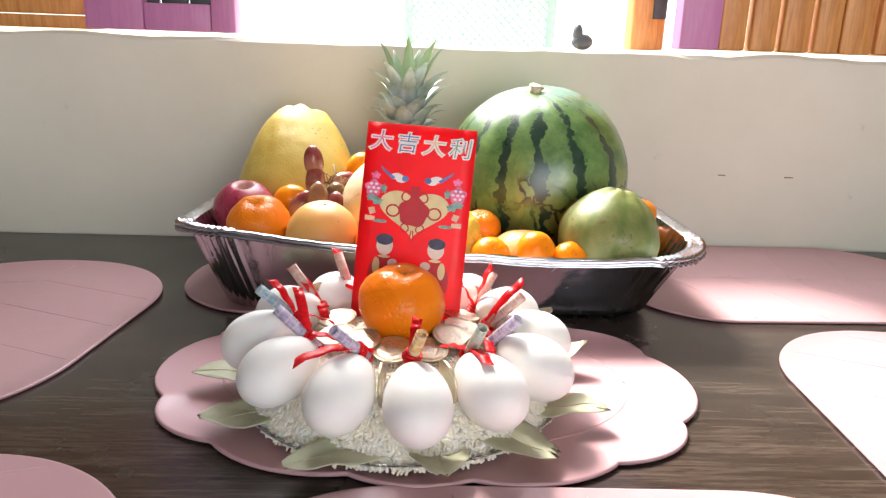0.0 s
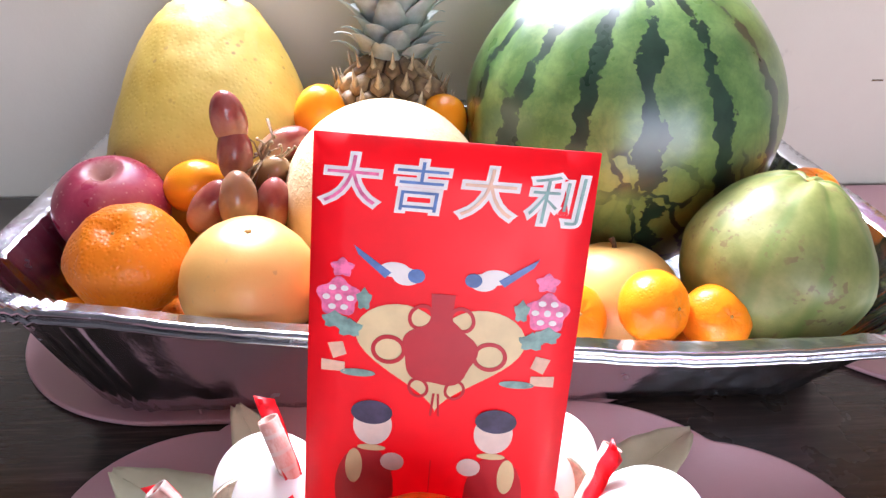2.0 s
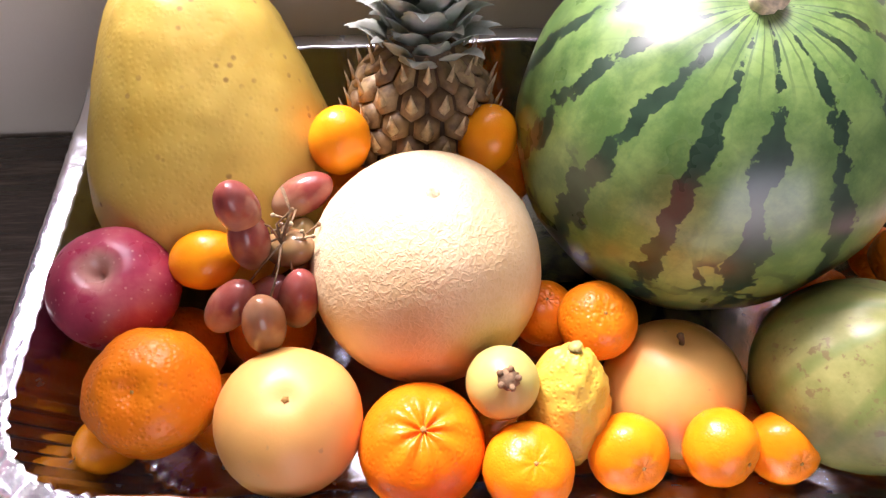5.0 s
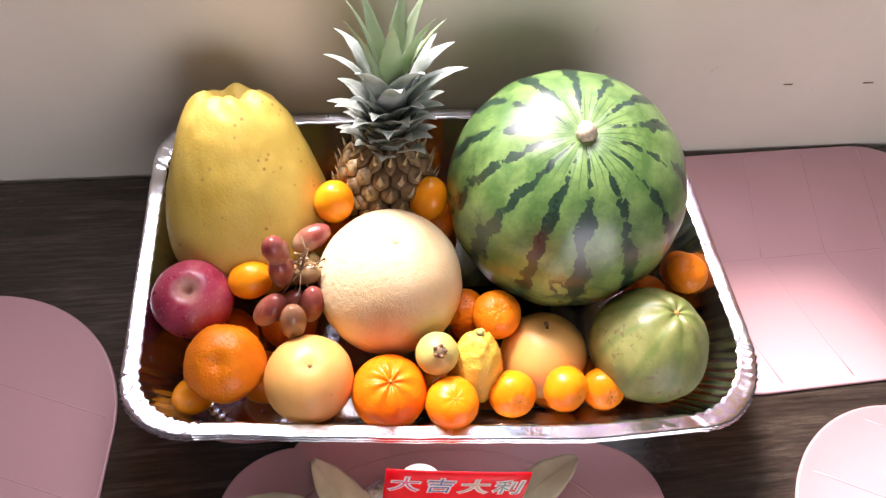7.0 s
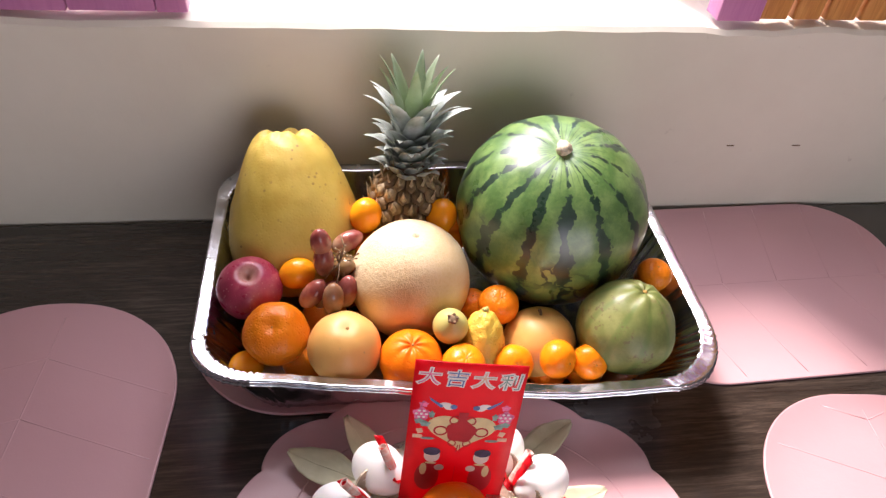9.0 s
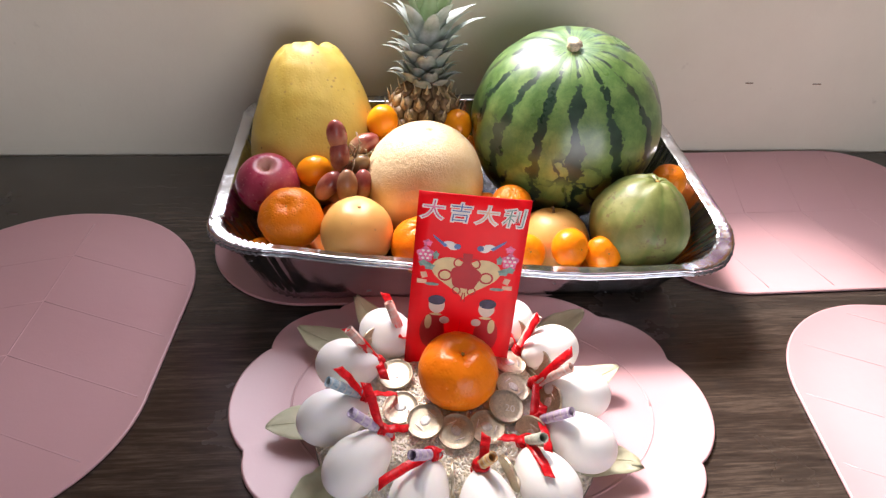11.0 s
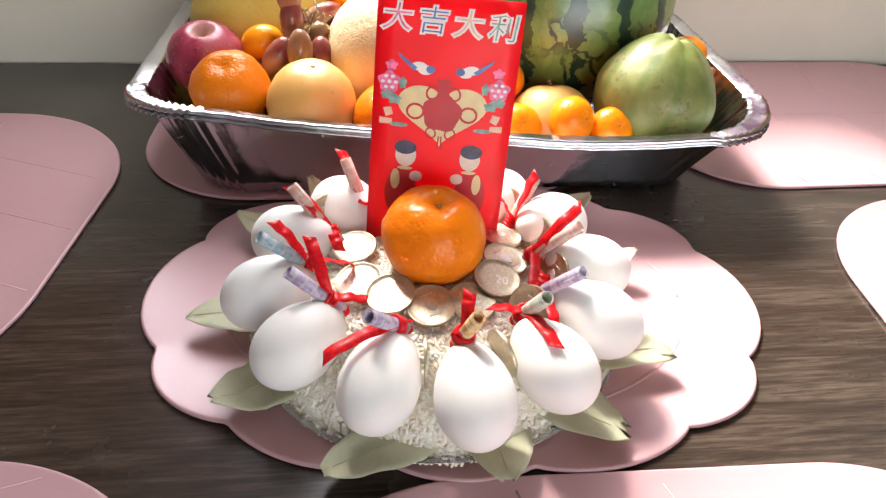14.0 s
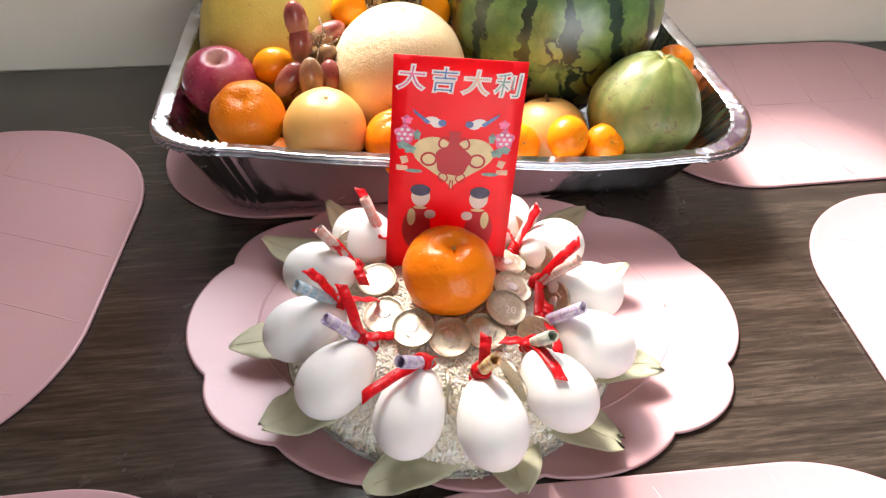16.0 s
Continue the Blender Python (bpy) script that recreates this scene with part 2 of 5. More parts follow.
def grape_skin():
    n = Nodes("red_grape_skin", 0.2)
    col = n.ramp(n.noise(60, 4), (0.3, (0.19, 0.030, 0.032)), (0.7, (0.34, 0.095, 0.065)))
    col = n.mix(n.ramp(n.random(), (0.7, 0.0), (0.95, 0.8)), col, (0.30, 0.25, 0.09))
    pale_end = n.ramp(n.math("MULTIPLY_ADD", n.xyz()[2], -28.0, n.math("MULTIPLY", n.noise(60, 3), 0.8)), (0.25, 0.0), (0.85, 0.75))
    col = n.mix(pale_end, col, (0.46, 0.32, 0.17))
    bloom = n.ramp(n.noise(35, 4), (0.45, 0.0), (0.7, 0.22))
    n.put("Base Color", n.mix(bloom, col, (0.42, 0.30, 0.32)))
    n.put("Subsurface Weight", 0.3)
    n.bsdf.inputs["Subsurface Radius"].default_value = (0.006, 0.003, 0.002)
    return n.mat


def egg_shell():
    n = Nodes("white_eggshell", 0.5)
    n.put("Base Color", n.ramp(n.noise(30, 4), (0.3, (0.86, 0.835, 0.79)), (0.7, (0.91, 0.89, 0.86))))
    n.put("Subsurface Weight", 0.3)
    n.bsdf.inputs["Subsurface Radius"].default_value = (0.014, 0.011, 0.008)
    n.bump(n.noise(900, 2), 0.12, 0.0002)
    n.bump(n.noise(60, 2), 0.06, 0.001)
    return n.mat


def pine_skin():
    n = Nodes("pineapple_skin", 0.6)
    col = n.ramp(n.random(), (0.0, (0.16, 0.095, 0.04)), (0.5, (0.27, 0.18, 0.08)), (1.0, (0.40, 0.29, 0.14)))
    n.put("Base Color", n.mix(n.ramp(n.noise(170, 4), (0.45, 0.0), (0.65, 0.65)), col, (0.10, 0.055, 0.03)))
    n.bump(n.noise(300, 3), 0.4, 0.0008)
    return n.mat


def pine_leaf():
    n = Nodes("pineapple_leaf", 0.42)
    z = n.xyz()[1]
    streak = n.noise(60, 3, 0.5, n.stretch(5, 0.3, 1))
    col = n.ramp(streak, (0.3, (0.085, 0.14, 0.07)), (0.7, (0.20, 0.27, 0.17)))
    bloom = n.ramp(n.noise(40, 4), (0.30, 0.25), (0.62, 0.9))
    n.put("Base Color", n.mix(bloom, col, (0.70, 0.75, 0.73)))
    n.bump(streak, 0.3, 0.0006)
    return n.mat


def bay_leaf_skin():
    n = Nodes("dry_bay_leaf", 0.6)
    col = n.ramp(n.noise(50, 5), (0.3, (0.60, 0.61, 0.41)), (0.7, (0.77, 0.77, 0.58)))
    n.put("Base Color", n.mix(n.math("MULTIPLY", n.random(), 0.4), col, (0.52, 0.46, 0.28)))
    n.bump(n.noise(140, 4), 0.4, 0.0006)
    return n.mat


def rice_skin():
    n = Nodes("rice", 0.55)
    n.put("Base Color", n.ramp(n.island(), (0.0, (0.88, 0.80, 0.64)), (0.5, (0.93, 0.87, 0.74)), (1.0, (0.96, 0.93, 0.85))))
    n.put("Subsurface Weight", 0.35)
    n.bsdf.inputs["Subsurface Radius"].default_value = (0.003, 0.0026, 0.002)
    return n.mat


def banknote(name, a, b):
    n = Nodes(name, 0.7)
    z = n.xyz()[2]
    print_ = n.noise(260, 4, 0.6, n.stretch(1, 1, 0.5))
    band = n.ramp(n.math("SINE", n.math("MULTIPLY", z, 900.0)), (0.6, 0.0), (0.9, 0.6))
    col = n.ramp(print_, (0.40, a), (0.60, b))
    n.put("Base Color", n.mix(band, col, (0.62, 0.58, 0.52)))
    n.bump(n.noise(300, 3), 0.2, 0.0004)
    return n.mat


def window_wood(name, a, b):
    n = Nodes(name, 0.4)
    n.put("Base Color", n.ramp(n.noise(20, 5, 0.6, n.stretch(9, 9, 0.8), 0.8), (0.3, a), (0.7, b)))
    n.bump(n.noise(30, 4, 0.6, n.stretch(9, 9, 0.8)), 0.3, 0.001)
    return n.mat


M_TABLE, M_WALL, M_PINK, M_FOIL = wood_laminate(), wall_paint(), mat_vinyl(), foil()
M_RIND, M_NET, M_APPLE, M_GUAVA, M_GRAPE = melon_rind(), netted_rind(), apple_skin(), guava_rind(), grape_skin()
M_CENTRE = citrus("glossy_tangerine_peel", (0.88, 0.185, 0.003), (0.95, 0.265, 0.005), 1.0, 0.8, None, 0.30)
M_ORANGE = citrus("orange_peel", (0.82, 0.165, 0.003), (0.94, 0.255, 0.006), 0.65, 1.0, None, 0.3)
M_TANGERINE = citrus("tangerine_peel", (0.78, 0.175, 0.004), (0.90, 0.28, 0.007), 1.2)
M_MANDARIN = citrus("small_mandarin_peel", (0.86, 0.215, 0.003), (0.95, 0.32, 0.006), 0.4, 1.6, None, 0.28)
M_POMELO = citrus("pomelo_peel", (0.48, 0.325, 0.050), (0.64, 0.48, 0.11), 0.36, 0.8, (0.25, 0.15, 0.045), 0.5)
M_KUMQUAT = citrus("smooth_kumquat_peel", (0.84, 0.25, 0.004), (0.93, 0.38, 0.008), 0.22, 1.6, None, 0.26)
M_CITRON = citrus("bumpy_yellow_citron_peel", (0.62, 0.40, 0.05), (0.76, 0.52, 0.08), 1.2, 1.0, None, 0.42)
M_PEAR = smooth_skin("yellow_pear_skin", (0.74, 0.39, 0.095), (0.82, 0.49, 0.155), (0.55, 0.32, 0.12))
M_SMALL_GUAVA = smooth_skin("green_guava_skin", (0.42, 0.40, 0.11), (0.56, 0.50, 0.18), (0.40, 0.24, 0.12))
M_EGG, M_PINE, M_LEAF, M_BAY, M_RICE = egg_shell(), pine_skin(), pine_leaf(), bay_leaf_skin(), rice_skin()
M_SCAR = plain("dull_stem_scar", (0.44, 0.24, 0.06), 0.9, 0, 0.3, 400, 0.3)
M_STEM = plain("dry_brown_stem", (0.19, 0.12, 0.06), 0.8, 0, 0.4, 300, 0.4)
M_CREAM_STEM = plain("cream_dry_stem", (0.66, 0.55, 0.38), 0.8, 0, 0.25, 300, 0.4)
M_PALE_STEM = plain("pale_dry_stem", (0.42, 0.33, 0.19), 0.8, 0, 0.4, 300, 0.4)
def backlit(material, share):
    """Lets a thin sheet glow with the light that falls on its other side."""
    tree = material.node_tree
    shader, out = tree.nodes["Principled BSDF"], tree.nodes["Material Output"]
    through_sheet = tree.nodes.new("ShaderNodeBsdfTranslucent")
    blend = tree.nodes.new("ShaderNodeMixShader")
    blend.inputs[0].default_value = share
    tree.links.new(shader.inputs["Base Color"].links[0].from_socket, through_sheet.inputs[0])
    tree.links.new(shader.outputs[0], blend.inputs[1]), tree.links.new(through_sheet.outputs[0], blend.inputs[2])
    tree.links.new(blend.outputs[0], out.inputs[0])
    return material


M_YOUNG_LEAF = smooth_skin("young_pineapple_leaf", (0.29, 0.38, 0.21), (0.44, 0.52, 0.37), (0.58, 0.62, 0.54), 0.4, 40)
M_BRACT = plain("dry_pale_bract", (0.46, 0.36, 0.21), 0.75, 0, 0.35, 200, 0.4)
# Darker than the eyes, so that the gaps between them come out dark.
M_PINE_CORE = plain("dark_pineapple_core", (0.075, 0.045, 0.022), 0.8, 0, 0.3, 150, 0.4)
backlit(M_LEAF, 0.3), backlit(M_BAY, 0.3), backlit(M_YOUNG_LEAF, 0.4)
M_RED = backlit(plain("red_glossy_paper", (0.80, 0.014, 0.024), 0.42, 0, 0.06, 30, 0.05), 0.42)
M_RIBBON = backlit(plain("red_satin_ribbon", (0.86, 0.014, 0.022), 0.34, 0, 0.15, 400, 0.15), 0.4)
M_GOLD = plain("cream_print", (0.74, 0.58, 0.30), 0.45, 0, 0.08, 90, 0)
M_DEEP_RED = plain("deep_red_print", (0.50, 0.012, 0.020), 0.45, 0, 0.06, 90, 0)
M_WHITE_INK = plain("white_ink", (0.80, 0.75, 0.70), 0.45, 0, 0.06, 90, 0)
M_BLUE_INK = plain("blue_ink", (0.10, 0.19, 0.42), 0.45, 0, 0.3, 120, 0)
M_PINK_INK = plain("pink_ink", (0.80, 0.16, 0.32), 0.45, 0, 0.3, 300, 0)
M_GREEN_INK = plain("grey_green_ink", (0.20, 0.34, 0.29), 0.45, 0, 0.3, 200, 0)
M_PEACH_INK = plain("peach_ink", (0.76, 0.48, 0.32), 0.45, 0, 0.12, 200, 0)
M_SKIN_INK = plain("pale_print", (0.78, 0.62, 0.52), 0.45, 0, 0.06, 200, 0)
M_DARK_INK = plain("dark_print", (0.05, 0.045, 0.09), 0.45, 0, 0.3, 200, 0)
M_SILVER = plain("nickel_coin_core", (0.82, 0.81, 0.78), 0.34, 0.85, 0.1, 900, 0.5)
M_BRASS = plain("brass_coin_ring", (0.58, 0.51, 0.38), 0.34, 0.9, 0.15, 500, 0.3)
M_WINDOW_PINK = window_wood("pink_painted_wood", (0.48, 0.17, 0.35), (0.56, 0.22, 0.41))
M_WINDOW_WOOD = window_wood("varnished_orange_wood", (0.46, 0.17, 0.04), (0.68, 0.32, 0.09))
M_GREEN_NET = plain("green_net", (0.35, 0.72, 0.50), 0.6)
M_FLOOR = plain("grey_floor_tile", (0.42, 0.39, 0.35), 0.5, 0, 0.15, 8, 0.05)
# Dark grey for the unseen walls and ceiling, chosen to weaken bounced light.
M_UNSEEN_DIM = plain("unseen_wall_dark_grey", (0.25, 0.25, 0.255), 0.8, 0, 0.15, 4, 0.2)
M_CONCRETE = plain("pale_concrete", (0.55, 0.53, 0.50), 0.85, 0, 0.15, 5, 0.2)
M_STAIN = plain("dark_stain", (0.012, 0.011, 0.010), 0.3, 0, 0.2, 80, 0)
M_FIGURE = plain("dark_figurine", (0.05, 0.055, 0.06), 0.5)


def plate_glass():
    n = Nodes("clear_plastic", 0.08)
    n.put("Transmission Weight", 0.9), n.put("IOR", 1.45)
    n.put("Base Color", (0.93, 0.93, 0.92))
    return n.mat


M_CLEAR = plate_glass()


# ---- building blocks ----
def mesh_of(bm, material, smooth=True):
    bmesh.ops.recalc_face_normals(bm, faces=bm.faces)
    me = bpy.data.meshes.new("mesh")
    for f in bm.faces:
        f.smooth = smooth
    bm.to_mesh(me), bm.free()
    for m in material if isinstance(material, (list, tuple)) else (material,):
        me.materials.append(m)
    return me


def part(name, bm, material, parent, label="", smooth=True, at=None):
    """One mesh under a thing or a part."""
    ob = new(name, bm if isinstance(bm, bpy.types.Mesh) else mesh_of(bm, material, smooth))
    ob.parent = parent
    if at is not None:
        ob.matrix_local = at
    return tagged(ob, label)


def thing(name, label, category, at=None, group="", kind=""):
    """An empty at a thing's base, which carries its parts."""
    ob = new(name)
    ob.empty_display_size = 0.02
    ob.matrix_world = at if at is not None else Matrix()
    return tagged(ob, label, category, group, kind)


def solid(name, bm, material, label, category, at=None, group="", kind="", smooth=True):
    """A thing of one mesh."""
    ob = new(name, mesh_of(bm, material, smooth))
    ob.matrix_world = at if at is not None else Matrix()
    return tagged(ob, label, category, group, kind)


def box(bm, x0, y0, z0, x1, y1, z1, bevel=0.0):
    made = bmesh.ops.create_cube(bm, size=1.0)["verts"]
    for v in made:
        v.co = Vector((x0 + (v.co.x + 0.5) * (x1 - x0), y0 + (v.co.y + 0.5) * (y1 - y0), z0 + (v.co.z + 0.5) * (z1 - z0)))
    if bevel:
        edges = list({e for v in made for e in v.link_edges})
        bmesh.ops.bevel(bm, geom=edges, offset=bevel, segments=2, affect="EDGES", profile=0.5)
    return bm


def loft(rings, closed_ring=True, cap=(False, False)):
    """A skin over rings of equal counts."""
    bm = bmesh.new()
    rows = [[bm.verts.new(p) for p in ring] for ring in rings]
    n = len(rows[0])
    for a, b in zip(rows, rows[1:]):
        for i in range(n if closed_ring else n - 1):
            j = (i + 1) % n
            bm.faces.new((a[i], a[j], b[j], b[i]))
    for flag, row in zip(cap, (rows[0], rows[-1])):
        if flag:
            bm.faces.new(row)
    return bm


def blob(radius, seg=48, rings=32):
    """A closed skin whose radius is a function of the direction: radius(theta from the top, turn, unit vector) -> point."""
    bm = bmesh.new()
    top = bm.verts.new(radius(0.0, 0.0, Vector((0, 0, 1))))
    rows = []
    for i in range(1, rings):
        th = math.pi * i / rings
        rows.append([bm.verts.new(radius(th, a, Vector((math.sin(th) * math.cos(a), math.sin(th) * math.sin(a), math.cos(th)))))
                     for a in (2 * math.pi * k / seg for k in range(seg))])
    low = bm.verts.new(radius(math.pi, 0.0, Vector((0, 0, -1))))
    for k in range(seg):
        j = (k + 1) % seg
        bm.faces.new((top, rows[0][k], rows[0][j]))
        bm.faces.new((low, rows[-1][j], rows[-1][k]))
        for a, b in zip(rows, rows[1:]):
            bm.faces.new((a[k], b[k], b[j], a[j]))
    return bm


def tube(points, radii, seg=8, cap=True):
    """A tube along points."""
    points = [Vector(p) for p in points]
    rings, side = [], None
    for i, p in enumerate(points):
        way = (points[min(i + 1, len(points) - 1)] - points[max(i - 1, 0)]).normalized()
        side = (side - way * side.dot(way)).normalized() if side else way.orthogonal().normalized()
        other = way.cross(side)
        r = radii[i] if isinstance(radii, (list, tuple)) else radii
        rings.append([p + r * (side * math.cos(a) + other * math.sin(a)) for a in (2 * math.pi * k / seg for k in range(seg))])
    return loft(rings, True, (cap, cap))


def merge(*bms):
    out = bmesh.new()
    for b in bms:
        me = bpy.data.meshes.new("tmp")
        b.to_mesh(me), b.free()
        out.from_mesh(me)
        bpy.data.meshes.remove(me)
    return out


def aim(centre, way, spin=0.0):
    """A pose at centre whose z axis points along way."""
    return Matrix.Translation(centre) @ Vector(way).to_track_quat("Z", "Y").to_matrix().to_4x4() @ pose(0, 0, 0, 0, 0, spin)


def wob(v, scale, seed):
    return noise.noise(v * scale + Vector((seed * 7.3, seed * 3.1, seed * 5.7)))


# ---- room ----
WALL_Y, SILL = 0.529, 1.03


def wall_piece(name, x0, y0, z0, x1, y1, z1, label, rough_top=False, paint=None):
    bm = bmesh.new()
    nx = max(1, int((x1 - x0) / 0.03)) if rough_top else 1
    if rough_top:
        rings = []
        for i in range(nx + 1):
            x = x0 + (x1 - x0) * i / nx
            d = 0.0045 * noise.noise(Vector((x * 9, 1, 2))) + 0.003 * noise.noise(Vector((x * 33, 4, 2)))
            rings.append([(x, y0, z0), (x, y1, z0), (x, y1, z1 + d), (x, y0 + 0.006, z1 + d), (x, y0, z1 + d - 0.005)])
        bm = loft(rings, True, (True, True))
    else:
        box(bm, x0, y0, z0, x1, y1, z1)
    return solid(name, bm, paint or M_WALL, label, "ceiling" if name == "ceiling" else "wall", kind="structure", smooth=False)


wall_piece("wall_north", -1.9, WALL_Y, 0.0, 2.1, WALL_Y + 0.16, SILL, "cream painted plaster wall below the window", True)
wall_piece("wall_north_upper", -1.9, WALL_Y, 2.0, 2.1, WALL_Y + 0.16, 2.5, "cream painted plaster wall above the window")
wall_piece("wall_north_left", -1.9, WALL_Y, SILL + 0.002, -0.95, WALL_Y + 0.16, 1.998, "cream painted plaster wall beside the window")
wall_piece("wall_north_right", 1.0, WALL_Y, SILL + 0.002, 2.1, WALL_Y + 0.16, 1.998, "cream painted plaster wall beside the window")
# Unseen walls and ceiling, added to close the room and kept dark against bounce.
wall_piece("wall_west", -2.05, -3.0, 0.0, -1.9, WALL_Y + 0.16, 2.5, "unseen dark grey side wall, added to cut bounced light", paint=M_UNSEEN_DIM)
wall_piece("wall_east", 2.1, -3.0, 0.0, 2.25, WALL_Y + 0.16, 2.5, "unseen dark grey side wall, added to cut bounced light", paint=M_UNSEEN_DIM)
wall_piece("wall_south", -2.05, -3.15, 0.0, -0.35, -3.0, 2.5, "unseen dark grey back wall, added to cut bounced light", paint=M_UNSEEN_DIM)
wall_piece("wall_south_right", 2.1, -3.15, 0.0, 2.25, -3.0, 2.5, "unseen dark grey back wall, added to cut bounced light", paint=M_UNSEEN_DIM)
wall_piece("wall_south_top", -0.35, -3.15, 2.2, 2.1, -3.0, 2.5, "unseen dark grey plaster above the added opening", paint=M_UNSEEN_DIM)
wall_piece("ceiling", -2.05, -3.15, 2.502, 2.25, WALL_Y + 0.16, 2.62, "unseen dark ceiling, added to cut bounced light", paint=M_UNSEEN_DIM)
solid("floor", box(bmesh.new(), -2.05, -3.15, -0.1, 2.25, WALL_Y + 0.16, -0.002), M_FLOOR, "grey tiled floor", "floor", kind="structure", smooth=False)
solid("ground", box(bmesh.new(), -60, -60, -0.4, 60, 60, -0.12), M_CONCRETE, "pale sunlit concrete ground outside", "ground", kind="structure", smooth=False)


# ---- table ----
def build_table():
    t = thing("table", "dark brown wood-grain dining table against the wall", "table", pose(0, 0, 0))
    bm = box(bmesh.new(), -1.05, -0.52, 0.718, 1.1, 0.524, 0.75, 0.003)
    part("tabletop", bm, M_TABLE, t)
    for x in (-0.98, 1.02):
        for y in (-0.45, 0.46):
            part("leg", box(bmesh.new(), x - 0.03, y - 0.03, 0.0, x + 0.03, y + 0.03, 0.7178, 0.004), M_TABLE, t)
    part("apron", box(bmesh.new(), -0.949, -0.46, 0.64, 0.989, -0.44, 0.7178, 0.002), M_TABLE, t)


build_table()


# ---- placemats ----
def sheet_from_outline(outline, z0, thick):
    """A thin sheet with a rounded, slightly raised rim; outline: points round it."""
    n = len(outline)
    c = sum((Vector(p) for p in outline), Vector((0, 0))) / n

    def ring(inset, z):
        out = []
        for i, p in enumerate(outline):
            a, b = Vector(outline[i - 1]), Vector(outline[(i + 1) % n])
            d = (b - a).normalized()
            q = Vector(p) + Vector((-d.y, d.x)) * inset
            out.append((q.x, q.y, z))
        return out

    def shrink(f, z):
        return [(c.x + (p[0] - c.x) * f, c.y + (p[1] - c.y) * f, z) for p in ring(0.006, 0)]

    rings = [shrink(0.02, z0), ring(0.001, z0), ring(0, z0 + thick * 0.5), ring(0.0008, z0 + thick + 0.0006), ring(0.0022, z0 + thick + 0.0007),
             ring(0.0036, z0 + thick), shrink(0.75, z0 + thick), shrink(0.4, z0 + thick), shrink(0.02, z0 + thick)]
    return loft(rings, True, (True, True))


def round_box(cx, cy, w, h, r, turn=0.0, n=24):
    pts = []
    for sx, sy, a0 in ((1, 1, 0), (-1, 1, 90), (-1, -1, 180), (1, -1, 270)):
        for k in range(n + 1):
            a = radians(a0 + 90 * k / n)
            pts.append(Vector((sx * (w / 2 - r) + r * math.cos(a), sy * (h / 2 - r) + r * math.sin(a))))
    m = Matrix.Rotation(radians(turn), 2)
    return [tuple(m @ p + Vector((cx, cy))) for p in pts]


def raised_line(points, z, r=0.0007):
    bm = tube([(x, y, z) for x, y in points], r, 6)
    for v in bm.verts:
        v.co.z = z + (v.co.z - z) * 0.35
    return bm


def leaf_mat(cx, cy, w, h, r, turn, z, label, ribs, rib_way, flip=False):
    t = thing("placemat", label, "placemat", pose(cx, cy, z, 0, 0, turn), "pink vinyl placemats")
    part("sheet", sheet_from_outline(round_box(0, 0, w, h, r), 0.0, 0.0022), M_PINK, t)
    long = max(w, h)
    across = w < h
    for k in range(ribs):
        s = -0.36 + 0.72 * k / (ribs - 1)
        for side in (-1, 1):
            pts = []
            for j in range(7):
                u = j / 6
                a = (s + rib_way * (0.10 + 0.22 * u)) * long
                b = side * u * min(w, h) * 0.47
                p = (b, a) if across else (a, b)
                x, y = p
                ex, ey = w / 2 - 0.004, h / 2 - 0.004
                gx, gy = max(0, abs(x) - (ex - r)), max(0, abs(y) - (ey - r))
                if abs(x) > ex or abs(y) > ey or math.hypot(gx, gy) > r:
                    continue
                pts.append(p)
            if len(pts) > 1:
                part("raised_rib", raised_line(pts, 0.0022), M_PINK, t)
    mid = [(0, (k / 8 - 0.5) * 0.9 * h) if across else ((k / 8 - 0.5) * 0.9 * w, 0) for k in range(9)]
    part("raised_rib", raised_line(mid, 0.0022, 0.0008), M_PINK, t)
    return t


def flower_outline():
    """A wide oval of ten shallow lobes, whose cusps point inward."""
    cusps = [radians(c) for c in (-17, 17, 41, 75, 105, 139, 163, 197, 221, 255, 285, 319, 343)]
    pts = []
    for k in range(300):
        a = cusps[0] + 2 * math.pi * k / 300
        lo = max(c for c in cusps if c <= a + 1e-9)
        hi = min(c for c in cusps if c > a + 1e-9)
        bulge = abs(math.sin(math.pi * (a - lo) / (hi - lo))) ** 0.75
        d = Vector((math.cos(a), math.sin(a)))
        base = (abs(d.x / 0.2210) ** 2.2 + abs(d.y / 0.1575) ** 2.2) ** (-1 / 2.2)
        deep = 0.055 if hi - lo < radians(40) else 0.04
        pts.append(tuple(d * (base * (1 - deep * (1 - bulge)))))
    return pts


TOP = 0.7504
leaf_mat(-0.452, 0.166, 0.295, 0.425, 0.142, -4, TOP, "pink vinyl placemat with embossed leaf ribs on the table", 5, -0.5)
leaf_mat(0.440, 0.366, 0.440, 0.312, 0.10, 1.5, TOP, "pink vinyl placemat with embossed ribs against the wall", 5, 0.4)
leaf_mat(0.440, -0.030, 0.300, 0.428, 0.13, -5, TOP, "pink vinyl placemat with embossed leaf ribs at the table edge", 5, 0.6)
leaf_mat(0.070, -0.2435, 0.455, 0.312, 0.13, -1, TOP, "pink vinyl placemat with embossed leaf ribs before the plate", 5, -0.5)
leaf_mat(-0.330, -0.256, 0.33, 0.40, 0.13, 0, TOP, "pink vinyl placemat with embossed leaf ribs beside the plate", 5, 0.5)
leaf_mat(-0.065, 0.33, 0.45, 0.25, 0.115, 0, TOP, "pink vinyl placemat under the foil tray", 5, 0.5)


